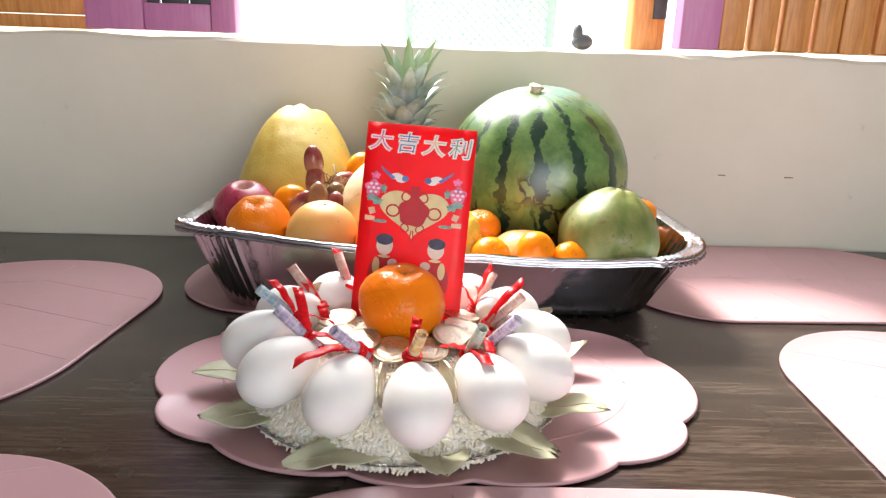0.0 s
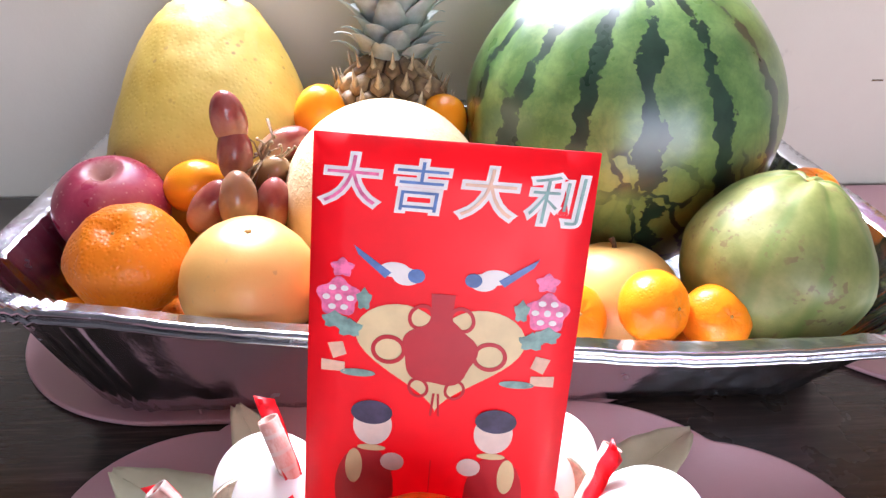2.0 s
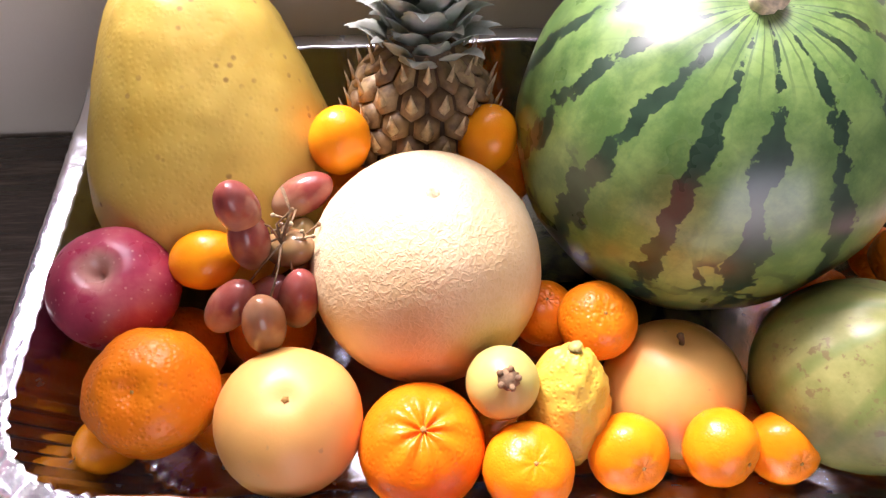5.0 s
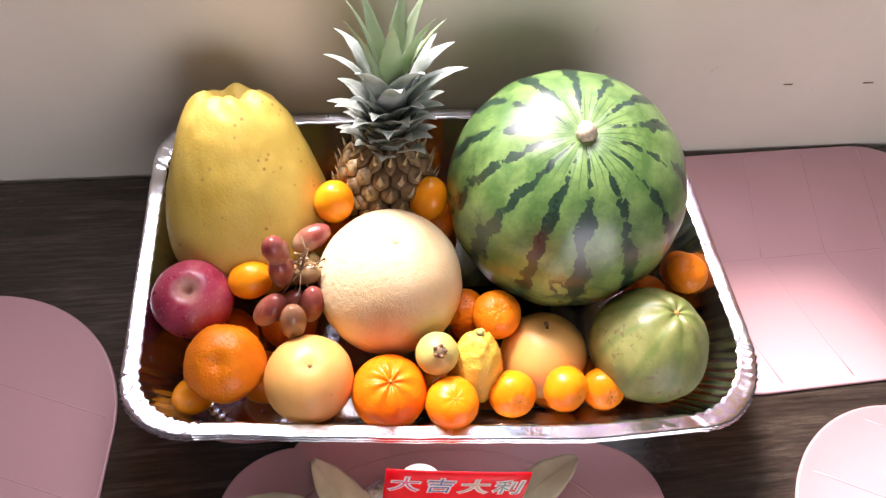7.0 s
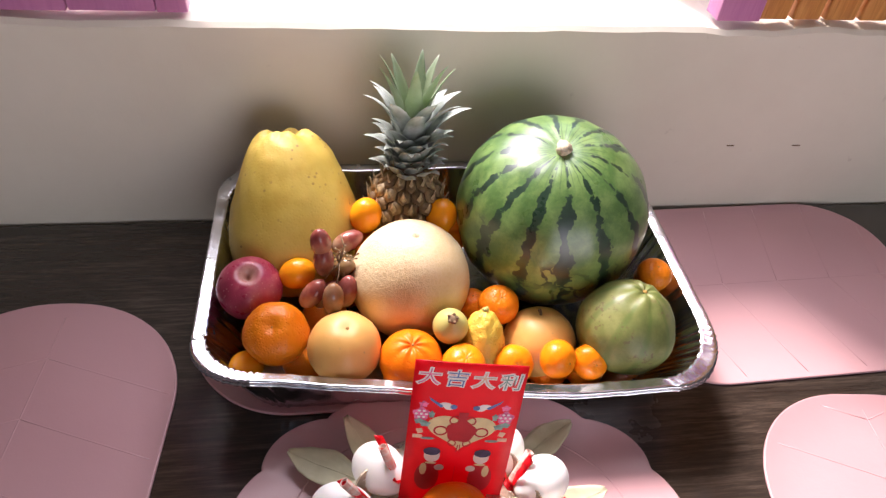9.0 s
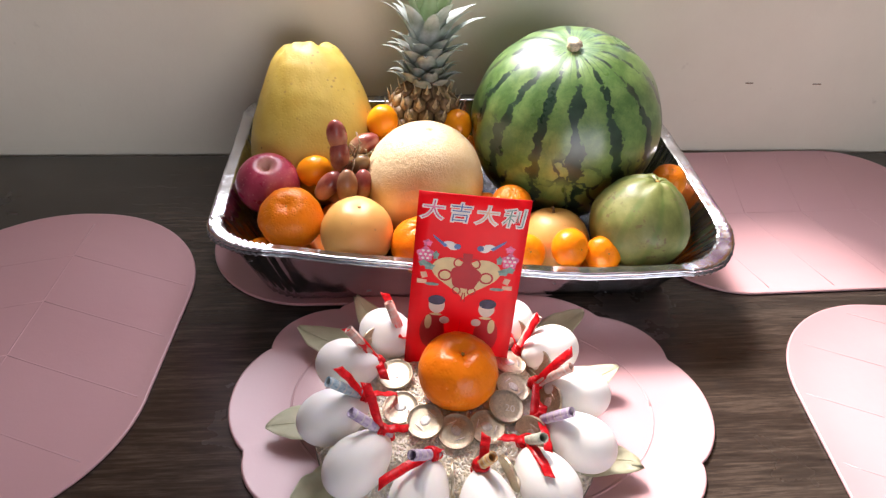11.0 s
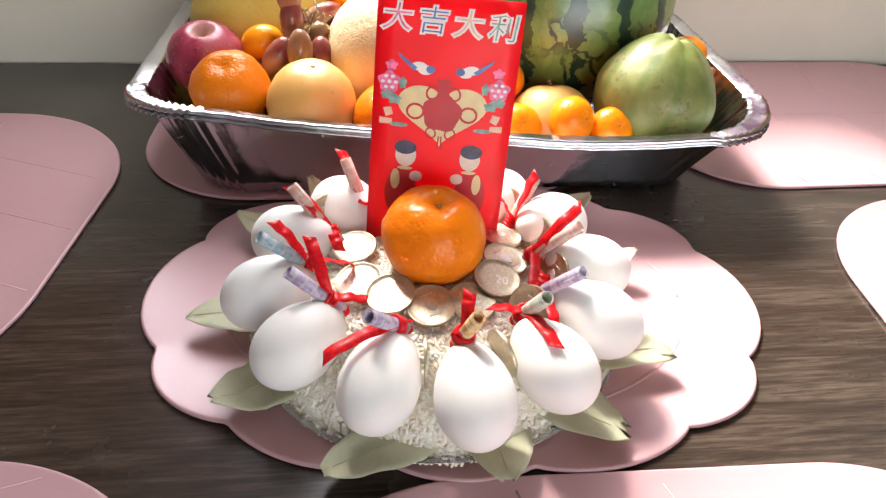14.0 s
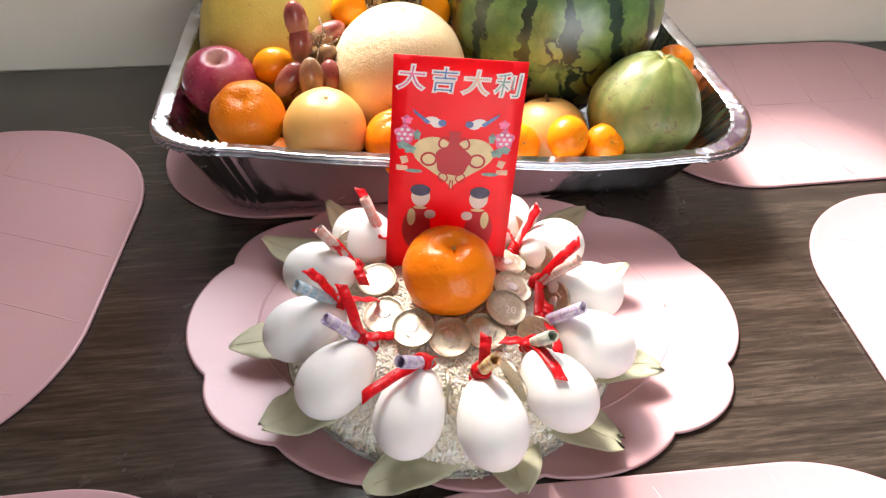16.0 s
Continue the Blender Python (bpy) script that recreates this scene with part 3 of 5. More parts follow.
def build_flower_mat():
    t = thing("placemat", "pink scalloped vinyl placemat under the plate of eggs", "placemat", pose(-0.015, 0.068, TOP + 0.0008, 0, 0, -4.5), "pink vinyl placemats")
    part("sheet", sheet_from_outline(flower_outline(), 0.0, 0.0024), M_PINK, t)
    ring = [(0.165 * math.cos(2 * math.pi * k / 96), 0.115 * math.sin(2 * math.pi * k / 96)) for k in range(97)]
    part("raised_rib", raised_line(ring, 0.0024, 0.0012), M_PINK, t)


build_flower_mat()
MAT_TOP = TOP + 0.0032


# ---- foil tray ----
TRAY = pose(0.001, 0.3470, 0.7528, 0, 0, -0.3)
TRAY_W, TRAY_D, TRAY_H = 0.541, 0.356, 0.089


def tray_ring(inset, z, ribs=0.0, n=30, straight=46, wave=0.0):
    """A rounded rectangle at that inset from the rim, with shallow upright ribs."""
    w, d = TRAY_W / 2 - inset, TRAY_D / 2 - inset
    r = max(0.02, 0.062 - inset * 0.25)
    corners = ((1, 1, 0), (-1, 1, 90), (-1, -1, 180), (1, -1, 270))
    out = []
    for c, (sx, sy, a0) in enumerate(corners):
        for k in range(n):
            a = radians(a0 + 90 * k / n)
            out.append((sx * (w - r) + r * math.cos(a), sy * (d - r) + r * math.sin(a), math.cos(a), math.sin(a), 1.0))
        a = radians(a0 + 90)
        p = Vector((sx * (w - r) + r * math.cos(a), sy * (d - r) + r * math.sin(a)))
        qx, qy = corners[(c + 1) % 4][:2]
        q = Vector((qx * (w - r) + r * math.cos(a), qy * (d - r) + r * math.sin(a)))
        for k in range(straight):
            m = p.lerp(q, k / straight)
            out.append((m.x, m.y, math.cos(a), math.sin(a), 0.0))
    pts, run = [], 0
    for i, (x, y, nx, ny, corner) in enumerate(out):
        push = ribs * (0.0016 * math.sin(i * 2.1) * (0.45 + 0.55 * corner)) + ribs * 0.002 * noise.noise(Vector((x * 14, y * 14, z * 6)))
        up = wave * (0.0035 * noise.noise(Vector((x * 6, y * 6, 3))) + 0.0016 * noise.noise(Vector((x * 25, y * 25, 5)))
                     + 0.0045 * math.exp(-(((x + 0.225) / 0.05) ** 2 + ((y + 0.165) / 0.06) ** 2)))
        flute = wave * (0.0010 * corner + 0.0002) * (1 if i % 2 else -1)
        front = wave * min(1.0, max(0.0, -y / 0.17)) ** 2
        up -= front * (0.0105 * math.exp(-abs((x - 0.02) / 0.175) ** 2.6) + 0.007 * min(1.0, max(0.0, (x + 0.05) / 0.2)))
        skew = front * min(0.012, max(-0.013, -0.004 - 0.085 * x))
        pts.append((x + nx * push, y + ny * push + skew, z + up + flute))
    return pts


def build_tray():
    t = thing("foil_tray", "shiny aluminium foil roasting tray full of fruit on the table", "tray", TRAY)
    h = TRAY_H
    rings = [tray_ring(0.16, 0.002), tray_ring(0.052, 0.002, 0.3), tray_ring(0.046, 0.0025, 0.8), tray_ring(0.043, 0.006, 1)]
    for k in range(1, 7):
        rings.append(tray_ring(0.043 - 0.0285 * k / 6, 0.006 + (h - 0.012) * k / 6, 1.0, wave=k / 6))
    rings += [tray_ring(0.0135, h - 0.002, 0.6, wave=1), tray_ring(0.0112, h, 0.3, wave=1), tray_ring(0.0048, h - 0.001, 0.3, wave=1),
              tray_ring(0.0022, h + 0.0015, 0.2, wave=1), tray_ring(0.0, h, 0.2, wave=1), tray_ring(0.0004, h - 0.003, 0.2, wave=1),
              tray_ring(0.0026, h - 0.0034, 0.2, wave=1), tray_ring(0.0014, h - 0.0042, 0.3, wave=1), tray_ring(-0.0006, h - 0.0050, 0.3, wave=1),
              tray_ring(0.0004, h - 0.0068, 0.3, wave=1), tray_ring(0.004, h - 0.0062, 0.3, wave=1), tray_ring(0.0108, h - 0.0055, 0.4, wave=1)]
    for k in range(6, -1, -1):
        rings.append(tray_ring(0.0415 - 0.0285 * k / 6, 0.0035 + (h - 0.0125) * k / 6, 1.0, wave=k / 6))
    rings += [tray_ring(0.048, 0.0, 0.3), tray_ring(0.16, 0.0)]
    edge = 10  # the first ring of the rim
    part("pan", merge(loft(rings[:edge + 1], True, (True, False)), loft(rings[edge + 12:], True, (False, True))), M_FOIL, t)
    part("rim", loft(rings[edge:edge + 13]), M_FOIL, t, "crimped double foil rim")


build_tray()
TRAY_FLOOR = 0.7548


# ---- fruit ----
def round_fruit(r, tall=1.0, dip=0.18, dip_w=0.35, low_dip=0.1, rough=0.02, seed=1, lobes=0, lobe_depth=0.0, taper=0.0, lobe_reach=0.5, seg=40, rings=28):
    """A fruit with a hollow at the stem and below; lobes: shallow segments round the axis."""
    def at(th, a, d):
        s = 1 - dip * math.exp(-(th / dip_w) ** 2) - low_dip * math.exp(-((math.pi - th) / 0.4) ** 2)
        s += rough * wob(d, 1.7, seed) + rough * 0.5 * wob(d, 4.5, seed)
        if lobes:
            s -= lobe_depth * math.exp(-((th - 0.25) / lobe_reach) ** 2) * (0.5 + 0.5 * math.cos(lobes * a))
        side = 1 - taper * max(0.0, math.cos(th)) ** 1.3
        return Vector((d.x * side, d.y * side, d.z * tall)) * r * s
    return blob(at, seg, rings)


def stem_bit(r, h, bend=0.3):
    return tube([(0, 0, -h * 0.3), (0, 0, h * 0.4), (h * bend, 0, h)], [r, r * 0.8, r * 1.15], 8)


def fruit(name, label, category, centre, r, way, material, group="", stem=None, **shape):
    t = thing(name, label, category, aim(centre, way), group)
    part("skin", round_fruit(r, **shape), material, t)
    top = r * shape.get("tall", 1.0) * (1 - shape.get("dip", 0.18))
    if stem == "woody":
        part("stem", stem_bit(r * 0.045, r * 0.16), M_STEM, t, "short dry stem", at=pose(0, 0, top))
    elif stem == "button":
        part("stem_scar", blob(lambda th, a, d: Vector((d.x, d.y, d.z * 0.5)) * r * 0.05 * (1 + 0.18 * math.cos(5 * a)), 10, 6), M_SCAR, t, "", at=pose(0, 0, top))
    return t


# The watermelon and its stem stub.
def build_watermelon():
    t = thing("watermelon", "large green striped watermelon standing in the foil tray", "watermelon", aim((0.121, 0.379, 0.8785), (-0.10, -0.22, 0.97)))
    def at(th, a, d):
        s = 1 - 0.045 * math.exp(-(th / 0.22) ** 2) + 0.008 * wob(d, 1.3, 3) + 0.006 * math.cos(13 * a) * math.sin(th)
        return Vector((d.x * 0.1100, d.y * 0.1100, d.z * (0.1055 if d.z > 0 else 0.119))) * s
    part("rind", blob(at, 96, 64), M_RIND, t)
    part("stem", stem_bit(0.0080, 0.0065, 0.2), M_CREAM_STEM, t, "dry pale stem stub", at=pose(0, 0, 0.1008))


build_watermelon()


def build_cantaloupe():
    t = thing("cantaloupe", "cream netted cantaloupe melon in the foil tray", "melon", aim((-0.0473, 0.3134, 0.8377), (0.05, 0.0, 0.99)))
    part("rind", round_fruit(0.0655, 1.02, 0.035, 0.16, 0.03, 0.012, 5, seg=72, rings=48), M_NET, t)
    part("stem_scar", blob(lambda th, a, d: Vector((d.x, d.y, d.z * 0.25)) * 0.0045, 12, 6), M_PALE_STEM, t, at=pose(0, 0, 0.0642))


build_cantaloupe()


def build_pomelo():
    base, tip = Vector((-0.1725, 0.398, 0.831)), Vector((-0.180, 0.462, 0.938))
    t = thing("pomelo", "large pear-shaped yellow pomelo lying in the foil tray", "pomelo", aim(base, tip - base, 40))
    def at(th, a, d):
        neck = 0.5 + 0.5 * math.cos(th)
        width = 0.0765 * (1 - 0.22 * neck ** 2.4) * (1 + 0.10 * math.sin(th) ** 2 * neck)
        tall = 0.0685 + 0.060 * neck ** 1.0
        folds = 0.036 * math.exp(-((th - 0.22) / 0.20) ** 2) * (0.5 + 0.5 * math.cos(4 * a + 0.7)) ** 2 + 0.03 * math.exp(-((th - 0.36) / 0.2) ** 2) * (0.5 + 0.5 * math.cos(7 * a + 2))
        dent = 1 + 0.03 * math.exp(-((th - 0.5) / 0.3) ** 2) - 0.17 * math.exp(-(th / 0.16) ** 2) - folds
        s = dent + 0.020 * wob(d, 2.0, 9) + (0.007 + 0.007 * neck ** 3) * wob(d, 7.0, 9) + (0.003 + 0.007 * neck ** 3) * wob(d, 16.0, 9)
        broad = math.sin(th) ** -0.28 if 0.01 < th < math.pi / 2 else 1.0
        return Vector((d.x * width * broad, d.y * width * broad, d.z * tall)) * s
    part("peel", blob(at, 96, 72), M_POMELO, t)
    part("stem_scar", blob(lambda th, a, d: Vector((d.x, d.y, d.z * 0.4)) * 0.0045 * (1 + 0.2 * math.cos(5 * a)), 12, 6), M_STEM, t, "dry brown stem scar", at=pose(0, 0, 0.1075))


build_pomelo()


def pine_leaf_mesh(length, width, curl, material):
    """A keeled, tapering leaf that bends outward, with small teeth along the edge; its root lies at the origin."""
    rows = []
    n = 12
    for i in range(n + 1):
        u = i / n
        w = width * (1 - u) ** 0.75 * (0.75 + 0.6 * u * (1 - u)) + 0.0001
        tooth = 1 + (0.10 if i % 2 else -0.02)
        bend = curl * u * u
        y, z = length * (0.25 * u * curl + 0.35 * u ** 2 * curl), length * u * (1 - 0.28 * bend)
        fold = 0.35 * w
        thick = 0.0007 * (1 - u) + 0.0002
        top = [(-w * tooth, y + fold * -0.6, z), (-w * 0.5, y - fold * 0.1, z), (0, y + fold * 0.25, z), (w * 0.5, y - fold * 0.1, z), (w * tooth, y - fold * 0.6, z)]
        low = [(x, yy + thick, zz) for x, yy, zz in reversed(top)]
        rows.append(top + low)
    return mesh_of(loft(rows, True, (True, True)), material)


def build_pineapple():
    foot, head = Vector((-0.049, 0.392, 0.770)), Vector((-0.042, 0.424, 0.905))
    t = thing("pineapple", "ripe brown pineapple with a grey-green crown in the foil tray", "pineapple", aim(foot, head - foot))
    tall = (head - foot).length

    def girth(z):
        u = min(1, max(0, z / tall))
        return 0.0465 * (1 - 0.30 * abs(2 * u - 0.9) ** 2.6) * (1 if u < 0.85 else 1 - 0.35 * ((u - 0.85) / 0.15) ** 2)

    # the dark core, which shows only in the gaps between the eyes
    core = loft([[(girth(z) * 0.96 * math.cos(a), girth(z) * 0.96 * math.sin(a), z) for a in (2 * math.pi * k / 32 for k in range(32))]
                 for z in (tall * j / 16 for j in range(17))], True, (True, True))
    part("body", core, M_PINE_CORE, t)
    rows, per = 11, 14
    for j in range(rows):
        z = tall * (j + 0.5) / rows
        for k in range(per):
            a = 2 * math.pi * (k + 0.5 * (j % 2)) / per
            g = girth(z)
            sx, sz = 2 * math.pi * g / per * 0.50, tall / rows * 0.70
            outer = [(math.cos(b), math.sin(b)) for b in (2 * math.pi * q / 6 + math.pi / 6 for q in range(6))]
            rings = []
            for f, push in ((0.98, 0.0), (0.85, 0.0036), (0.45, 0.0052), (0.16, 0.0042)):
                ring = []
                for ox, oz in outer:
                    aa = a + ox * sx * f / g
                    rr = girth(z + oz * sz * f) * 0.955 + push * random.uniform(0.9, 1.1)
                    ring.append((rr * math.cos(aa), rr * math.sin(aa), z + oz * sz * f))
                rings.append(ring)
            eye = loft(rings, True, (False, True))
            # the dry pointed bract over the eye
            w = sx * 0.55
            r0, r1 = g * 0.955 + 0.0042, g * 0.955 + 0.0085
            def at(r, side, up):
                aa = a + side / g
                return (r * math.cos(aa), r * math.sin(aa), z + up)
            bract = (loft([[at(r0, -w, -0.0035), at(r0 + 0.0022, 0, -0.0045), at(r0, w, -0.0035), at(r0 - 0.001, 0, -0.002)],
                              [at(r1 - 0.002, -w * 0.4, 0.004), at(r1 - 0.0012, 0, 0.004), at(r1 - 0.002, w * 0.4, 0.004), at(r1 - 0.003, 0, 0.0045)],
                              [at(r1, -0.0002, 0.0105), at(r1 + 0.0002, 0, 0.0105), at(r1, 0.0002, 0.0105), at(r1 - 0.0002, 0, 0.0105)]], True, (True, True)))
            part("bract", bract, M_BRACT, part("eye", eye, M_PINE, t))
    kinds = [pine_leaf_mesh(0.026, 0.0135, 1.0, M_LEAF), pine_leaf_mesh(0.046, 0.0165, 1.0, M_LEAF), pine_leaf_mesh(0.078, 0.0168, 0.85, M_LEAF), pine_leaf_mesh(0.096, 0.0150, 0.45, M_YOUNG_LEAF)]
    count = 60
    for k in range(count):
        u = k / count
        kind = kinds[3 if u > 0.86 else min(2, int(u * 3.0))]
        turn = k * 137.5
        rad = 0.021 * (1 - u) + 0.004
        lift = tall - 0.001 + 0.050 * u
        tilt = -(26 * (1 - u) + 4) * random.uniform(0.7, 1.25)
        m = pose(0, 0, lift, 0, 0, turn) @ pose(0, rad, 0, tilt, random.uniform(-8, 8), 0)
        part("leaf", kind, None, t, at=m)


build_pineapple()

C = "citrus fruit in the tray"
fruit("apple", "dark red speckled apple among the fruit", "apple", (-0.2187, 0.3081, 0.8393), 0.0344, (0.03, -0.25, 1), M_APPLE, "", None, tall=0.92, dip=0.50, dip_w=0.21, low_dip=0.15, rough=0.015, seed=11)
fruit("tangerine", "large dimpled orange tangerine beside the apple", "tangerine", (-0.1892, 0.2465, 0.8358), 0.0327, (-0.05, -0.45, 1), M_TANGERINE, C, "button", tall=0.93, dip=0.22, dip_w=0.27, rough=0.06, seed=12)
fruit("pear", "smooth yellow round pear in the tray", "pear", (-0.1210, 0.2290, 0.8300), 0.0370, (0.10, -0.10, 1), M_PEAR, "pears in the tray", "button", tall=0.98, dip=0.07, dip_w=0.22, rough=0.02, seed=13)
fruit("orange", "bright orange with star-shaped folds at its stem", "orange", (-0.0553, 0.2140, 0.8235), 0.0320, (0.03, -0.05, 1), M_ORANGE, C, "button", tall=0.93, dip=0.13, dip_w=0.25, rough=0.015, seed=14, lobes=8, lobe_depth=0.10)
for i, (c, r, w, mt) in enumerate((
        ((-0.0045, 0.1965, 0.8320), 0.0224, (0.05, -0.2, 1), M_MANDARIN), ((0.0504, 0.2052, 0.8176), 0.0208, (0.15, -0.75, 0.7), M_MANDARIN),
        ((0.0954, 0.2026, 0.8259), 0.0200, (0.55, -0.75, 0.4), M_MANDARIN), ((0.1320, 0.2033, 0.8170), 0.0192, (0.1, -0.8, 0.6), M_MANDARIN),
        ((0.0463, 0.2763, 0.8309), 0.0222, (0.0, -0.3, 1), M_TANGERINE), ((0.021, 0.293, 0.813), 0.020, (0, 0, 1), M_TANGERINE),
        ((0.228, 0.297, 0.847), 0.0195, (0, -0.2, 1), M_TANGERINE), ((0.240, 0.318, 0.818), 0.0195, (0, 0.2, 1), M_TANGERINE),
        ((-0.0934, 0.3778, 0.8768), 0.0180, (0.15, 0.1, 1), M_KUMQUAT), ((-0.0074, 0.3838, 0.8675), 0.0186, (0.5, 0.3, 1), M_KUMQUAT),
        ((-0.1690, 0.3177, 0.8491), 0.0168, (0.9, 0.1, 0.25), M_KUMQUAT), ((-0.2209, 0.2351, 0.8007), 0.0160, (-0.6, -0.5, 0.4), M_KUMQUAT))):
    if mt is M_KUMQUAT:
        fruit("kumquat", "smooth oval orange kumquat tucked among the fruit", "kumquat", c, r, w, mt, C, "button", tall=1.18, dip=0.03, dip_w=0.2, low_dip=0.02, rough=0.02, seed=20 + i, seg=32, rings=22)
        continue
    fruit("mandarin", "small glossy orange mandarin in the tray", "mandarin", c, r, w, mt, C, "button", tall=0.9, dip=0.12, dip_w=0.3, rough=0.03, seed=20 + i, lobes=8, lobe_depth=0.025, seg=32, rings=22)
fruit("pear", "pale yellow round pear with a short stem", "pear", (0.0905, 0.2475, 0.7985), 0.0402, (-0.02, 0.35, 0.95), M_PEAR, "pears in the tray", "woody", tall=0.97, dip=0.13, dip_w=0.24, rough=0.02, seed=31)
fruit("green_melon", "pale green ribbed melon with brown scars", "melon", (0.1775, 0.2345, 0.8355), 0.0528, (0.20, 0.10, 0.95), M_GUAVA, "", "button", tall=1.0, dip=0.10, dip_w=0.20, rough=0.03, seed=32, lobes=7, lobe_depth=0.035, taper=0.20, lobe_reach=0.8, seg=64, rings=40)


def build_small_guava():
    t = thing("guava", "small green guava with a dry brown crown", "guava", aim((-0.0141, 0.2345, 0.8486), (0.0, -0.35, 0.95)))
    def at(th, a, d):
        s = 1 + 0.16 * math.exp(-(th / 0.35) ** 2) + 0.02 * wob(d, 2, 41)
        return d * 0.0183 * s
    part("skin", blob(at, 36, 26), M_SMALL_GUAVA, t)
    bits = [blob(lambda th, a, d: Vector((d.x, d.y, d.z * 0.5)) * 0.0052 * (1 + 0.3 * wob(d, 3, 5)), 14, 8)]
    for k in range(5):
        a = 2 * math.pi * k / 5
        bits.append(tube([(0.003 * math.cos(a), 0.003 * math.sin(a), 0), (0.0052 * math.cos(a), 0.0052 * math.sin(a), 0.002), (0.005 * math.cos(a), 0.005 * math.sin(a), 0.0030)], [0.0018, 0.0016, 0.0008], 6))
    part("crown", merge(*bits), M_STEM, t, "dry brown crown", at=pose(0, 0, 0.0205))


build_small_guava()


def build_citron():
    t = thing("citron", "bumpy yellow citron standing between mandarins", "citron", aim((0.021, 0.231, 0.824), (0.08, 0.42, 0.9)))
    def at(th, a, d):
        neck = 0.5 + 0.5 * math.cos(th)
        s = 1 + 0.06 * wob(d, 4, 51) + 0.06 * wob(d, 8, 52)
        return Vector((d.x * 0.0262 * (1 - 0.2 * neck), d.y * 0.0262 * (1 - 0.2 * neck), d.z * 0.036)) * s
    part("peel", blob(at, 44, 34), M_CITRON, t)
    part("stem", stem_bit(0.0035, 0.004), M_SMALL_GUAVA, t, "green stem end", at=pose(0, 0, 0.0345))


build_citron()


def build_grapes():
    t = thing("grape_bunch", "small bunch of red grapes on a dry stalk", "grapes", pose(-0.130, 0.300, 0.86))
    o = Vector((-0.130, 0.300, 0.86))
    berry = mesh_of(blob(lambda th, a, d: Vector((d.x * 0.0110, d.y * 0.0110, d.z * 0.0188)) * (1 + 0.02 * wob(d, 2, 61)), 24, 18), M_GRAPE)
    hub = Vector((-0.124, 0.312, 0.868))
    for c, w in (((-0.142, 0.317, 0.893), (-0.1, -0.1, 1)), ((-0.140, 0.312, 0.872), (0.0, 0.2, 1)), ((-0.122, 0.317, 0.857), (0.6, -0.4, 0.5)), ((-0.131, 0.268, 0.860), (0.05, 0.2, 1)),
                 ((-0.152, 0.286, 0.850), (0.6, 0.2, 0.7)), ((-0.115, 0.347, 0.866), (0.9, 0.3, 0.3)), ((-0.117, 0.291, 0.846), (0.2, 0.3, 0.9)), ((-0.137, 0.296, 0.838), (0.5, 0.2, 0.4)), ((-0.118, 0.330, 0.842), (0.2, 0.2, 1))):
        c = Vector(c)
        part("grape", berry, None, t, at=Matrix.Translation(-o) @ aim(c, w))
        end = c + (hub - c).normalized() * 0.010
        part("stalk", tube([hub - o, (hub + end) / 2 - o + Vector((0.002, 0.001, 0.003)), end - o], [0.0007, 0.0005, 0.0008], 6), M_STEM, t)
    rng = random.Random(8)
    for k in range(9):
        foot = hub - o + Vector((rng.uniform(-0.004, 0.012), rng.uniform(-0.004, 0.016), rng.uniform(-0.004, 0.008)))
        tip = foot + Vector((rng.uniform(-0.008, 0.010), rng.uniform(-0.006, 0.006), rng.uniform(0.003, 0.010)))
        knob = blob(lambda th, a, d: tip + d * 0.0013, 8, 6)
        part("stalk", merge(tube([hub - o, foot, (foot + tip) / 2 + Vector((0.001, 0, 0.001)), tip], [0.0008, 0.0007, 0.0006, 0.0008], 6), knob), M_PALE_STEM if k % 2 else M_STEM, t)
    part("stalk", tube([hub - o, hub - o + Vector((0.006, 0.012, 0.012)), hub - o + Vector((0.002, 0.022, 0.02))], [0.0010, 0.0008, 0.0011], 6), M_STEM, t)


build_grapes()

# Fruit of the lower layer, on which the visible fruit rests.
for i, (c, r) in enumerate((((-0.197, 0.300, 0.781), 0.0260), ((-0.165, 0.256, 0.779), 0.0240), ((-0.118, 0.246, 0.776), 0.0215), ((-0.062, 0.232, 0.775), 0.0200),
                            ((-0.008, 0.230, 0.776), 0.0215), ((0.048, 0.240, 0.776), 0.0210), ((0.098, 0.226, 0.777), 0.0225), ((0.140, 0.225, 0.777), 0.0225),
                            ((0.186, 0.262, 0.779), 0.0240), ((-0.143, 0.310, 0.782), 0.0270), ((0.030, 0.300, 0.775), 0.0200), ((-0.100, 0.395, 0.782), 0.0270),
                            ((0.005, 0.395, 0.780), 0.0250), ((0.215, 0.312, 0.778), 0.0230), ((-0.095, 0.375, 0.830), 0.0250), ((0.003, 0.392, 0.828), 0.0250))):
    fruit("mandarin", "orange mandarin in the lower layer of the tray", "mandarin", c, r, (0.3, -0.2, 1), M_TANGERINE, C, None, tall=0.95, seed=70 + i, seg=24, rings=16)


# ---- plate of eggs ----
PLATE = Vector((-0.033, 0.040, MAT_TOP + 0.0002))


def mound(r):
    """Height of the rice above the table's mat at a distance from the middle."""
    return 0.7600 + 0.0425 * max(0.0, 1 - (r / 0.117) ** 3)


def build_plate():
    rings = []
    for r, z in ((0.001, 0), (0.085, 0), (0.108, 0.003), (0.122, 0.0080), (0.1232, 0.0087), (0.1225, 0.0095), (0.108, 0.0046), (0.085, 0.0016), (0.001, 0.0016)):
        rings.append([(r * math.cos(a), r * math.sin(a), z) for a in (2 * math.pi * k / 96 for k in range(96))])
    solid("plate", loft(rings, True, (True, True)), M_CLEAR, "clear plastic plate under the rice and eggs", "plate", Matrix.Translation(PLATE))


build_plate()


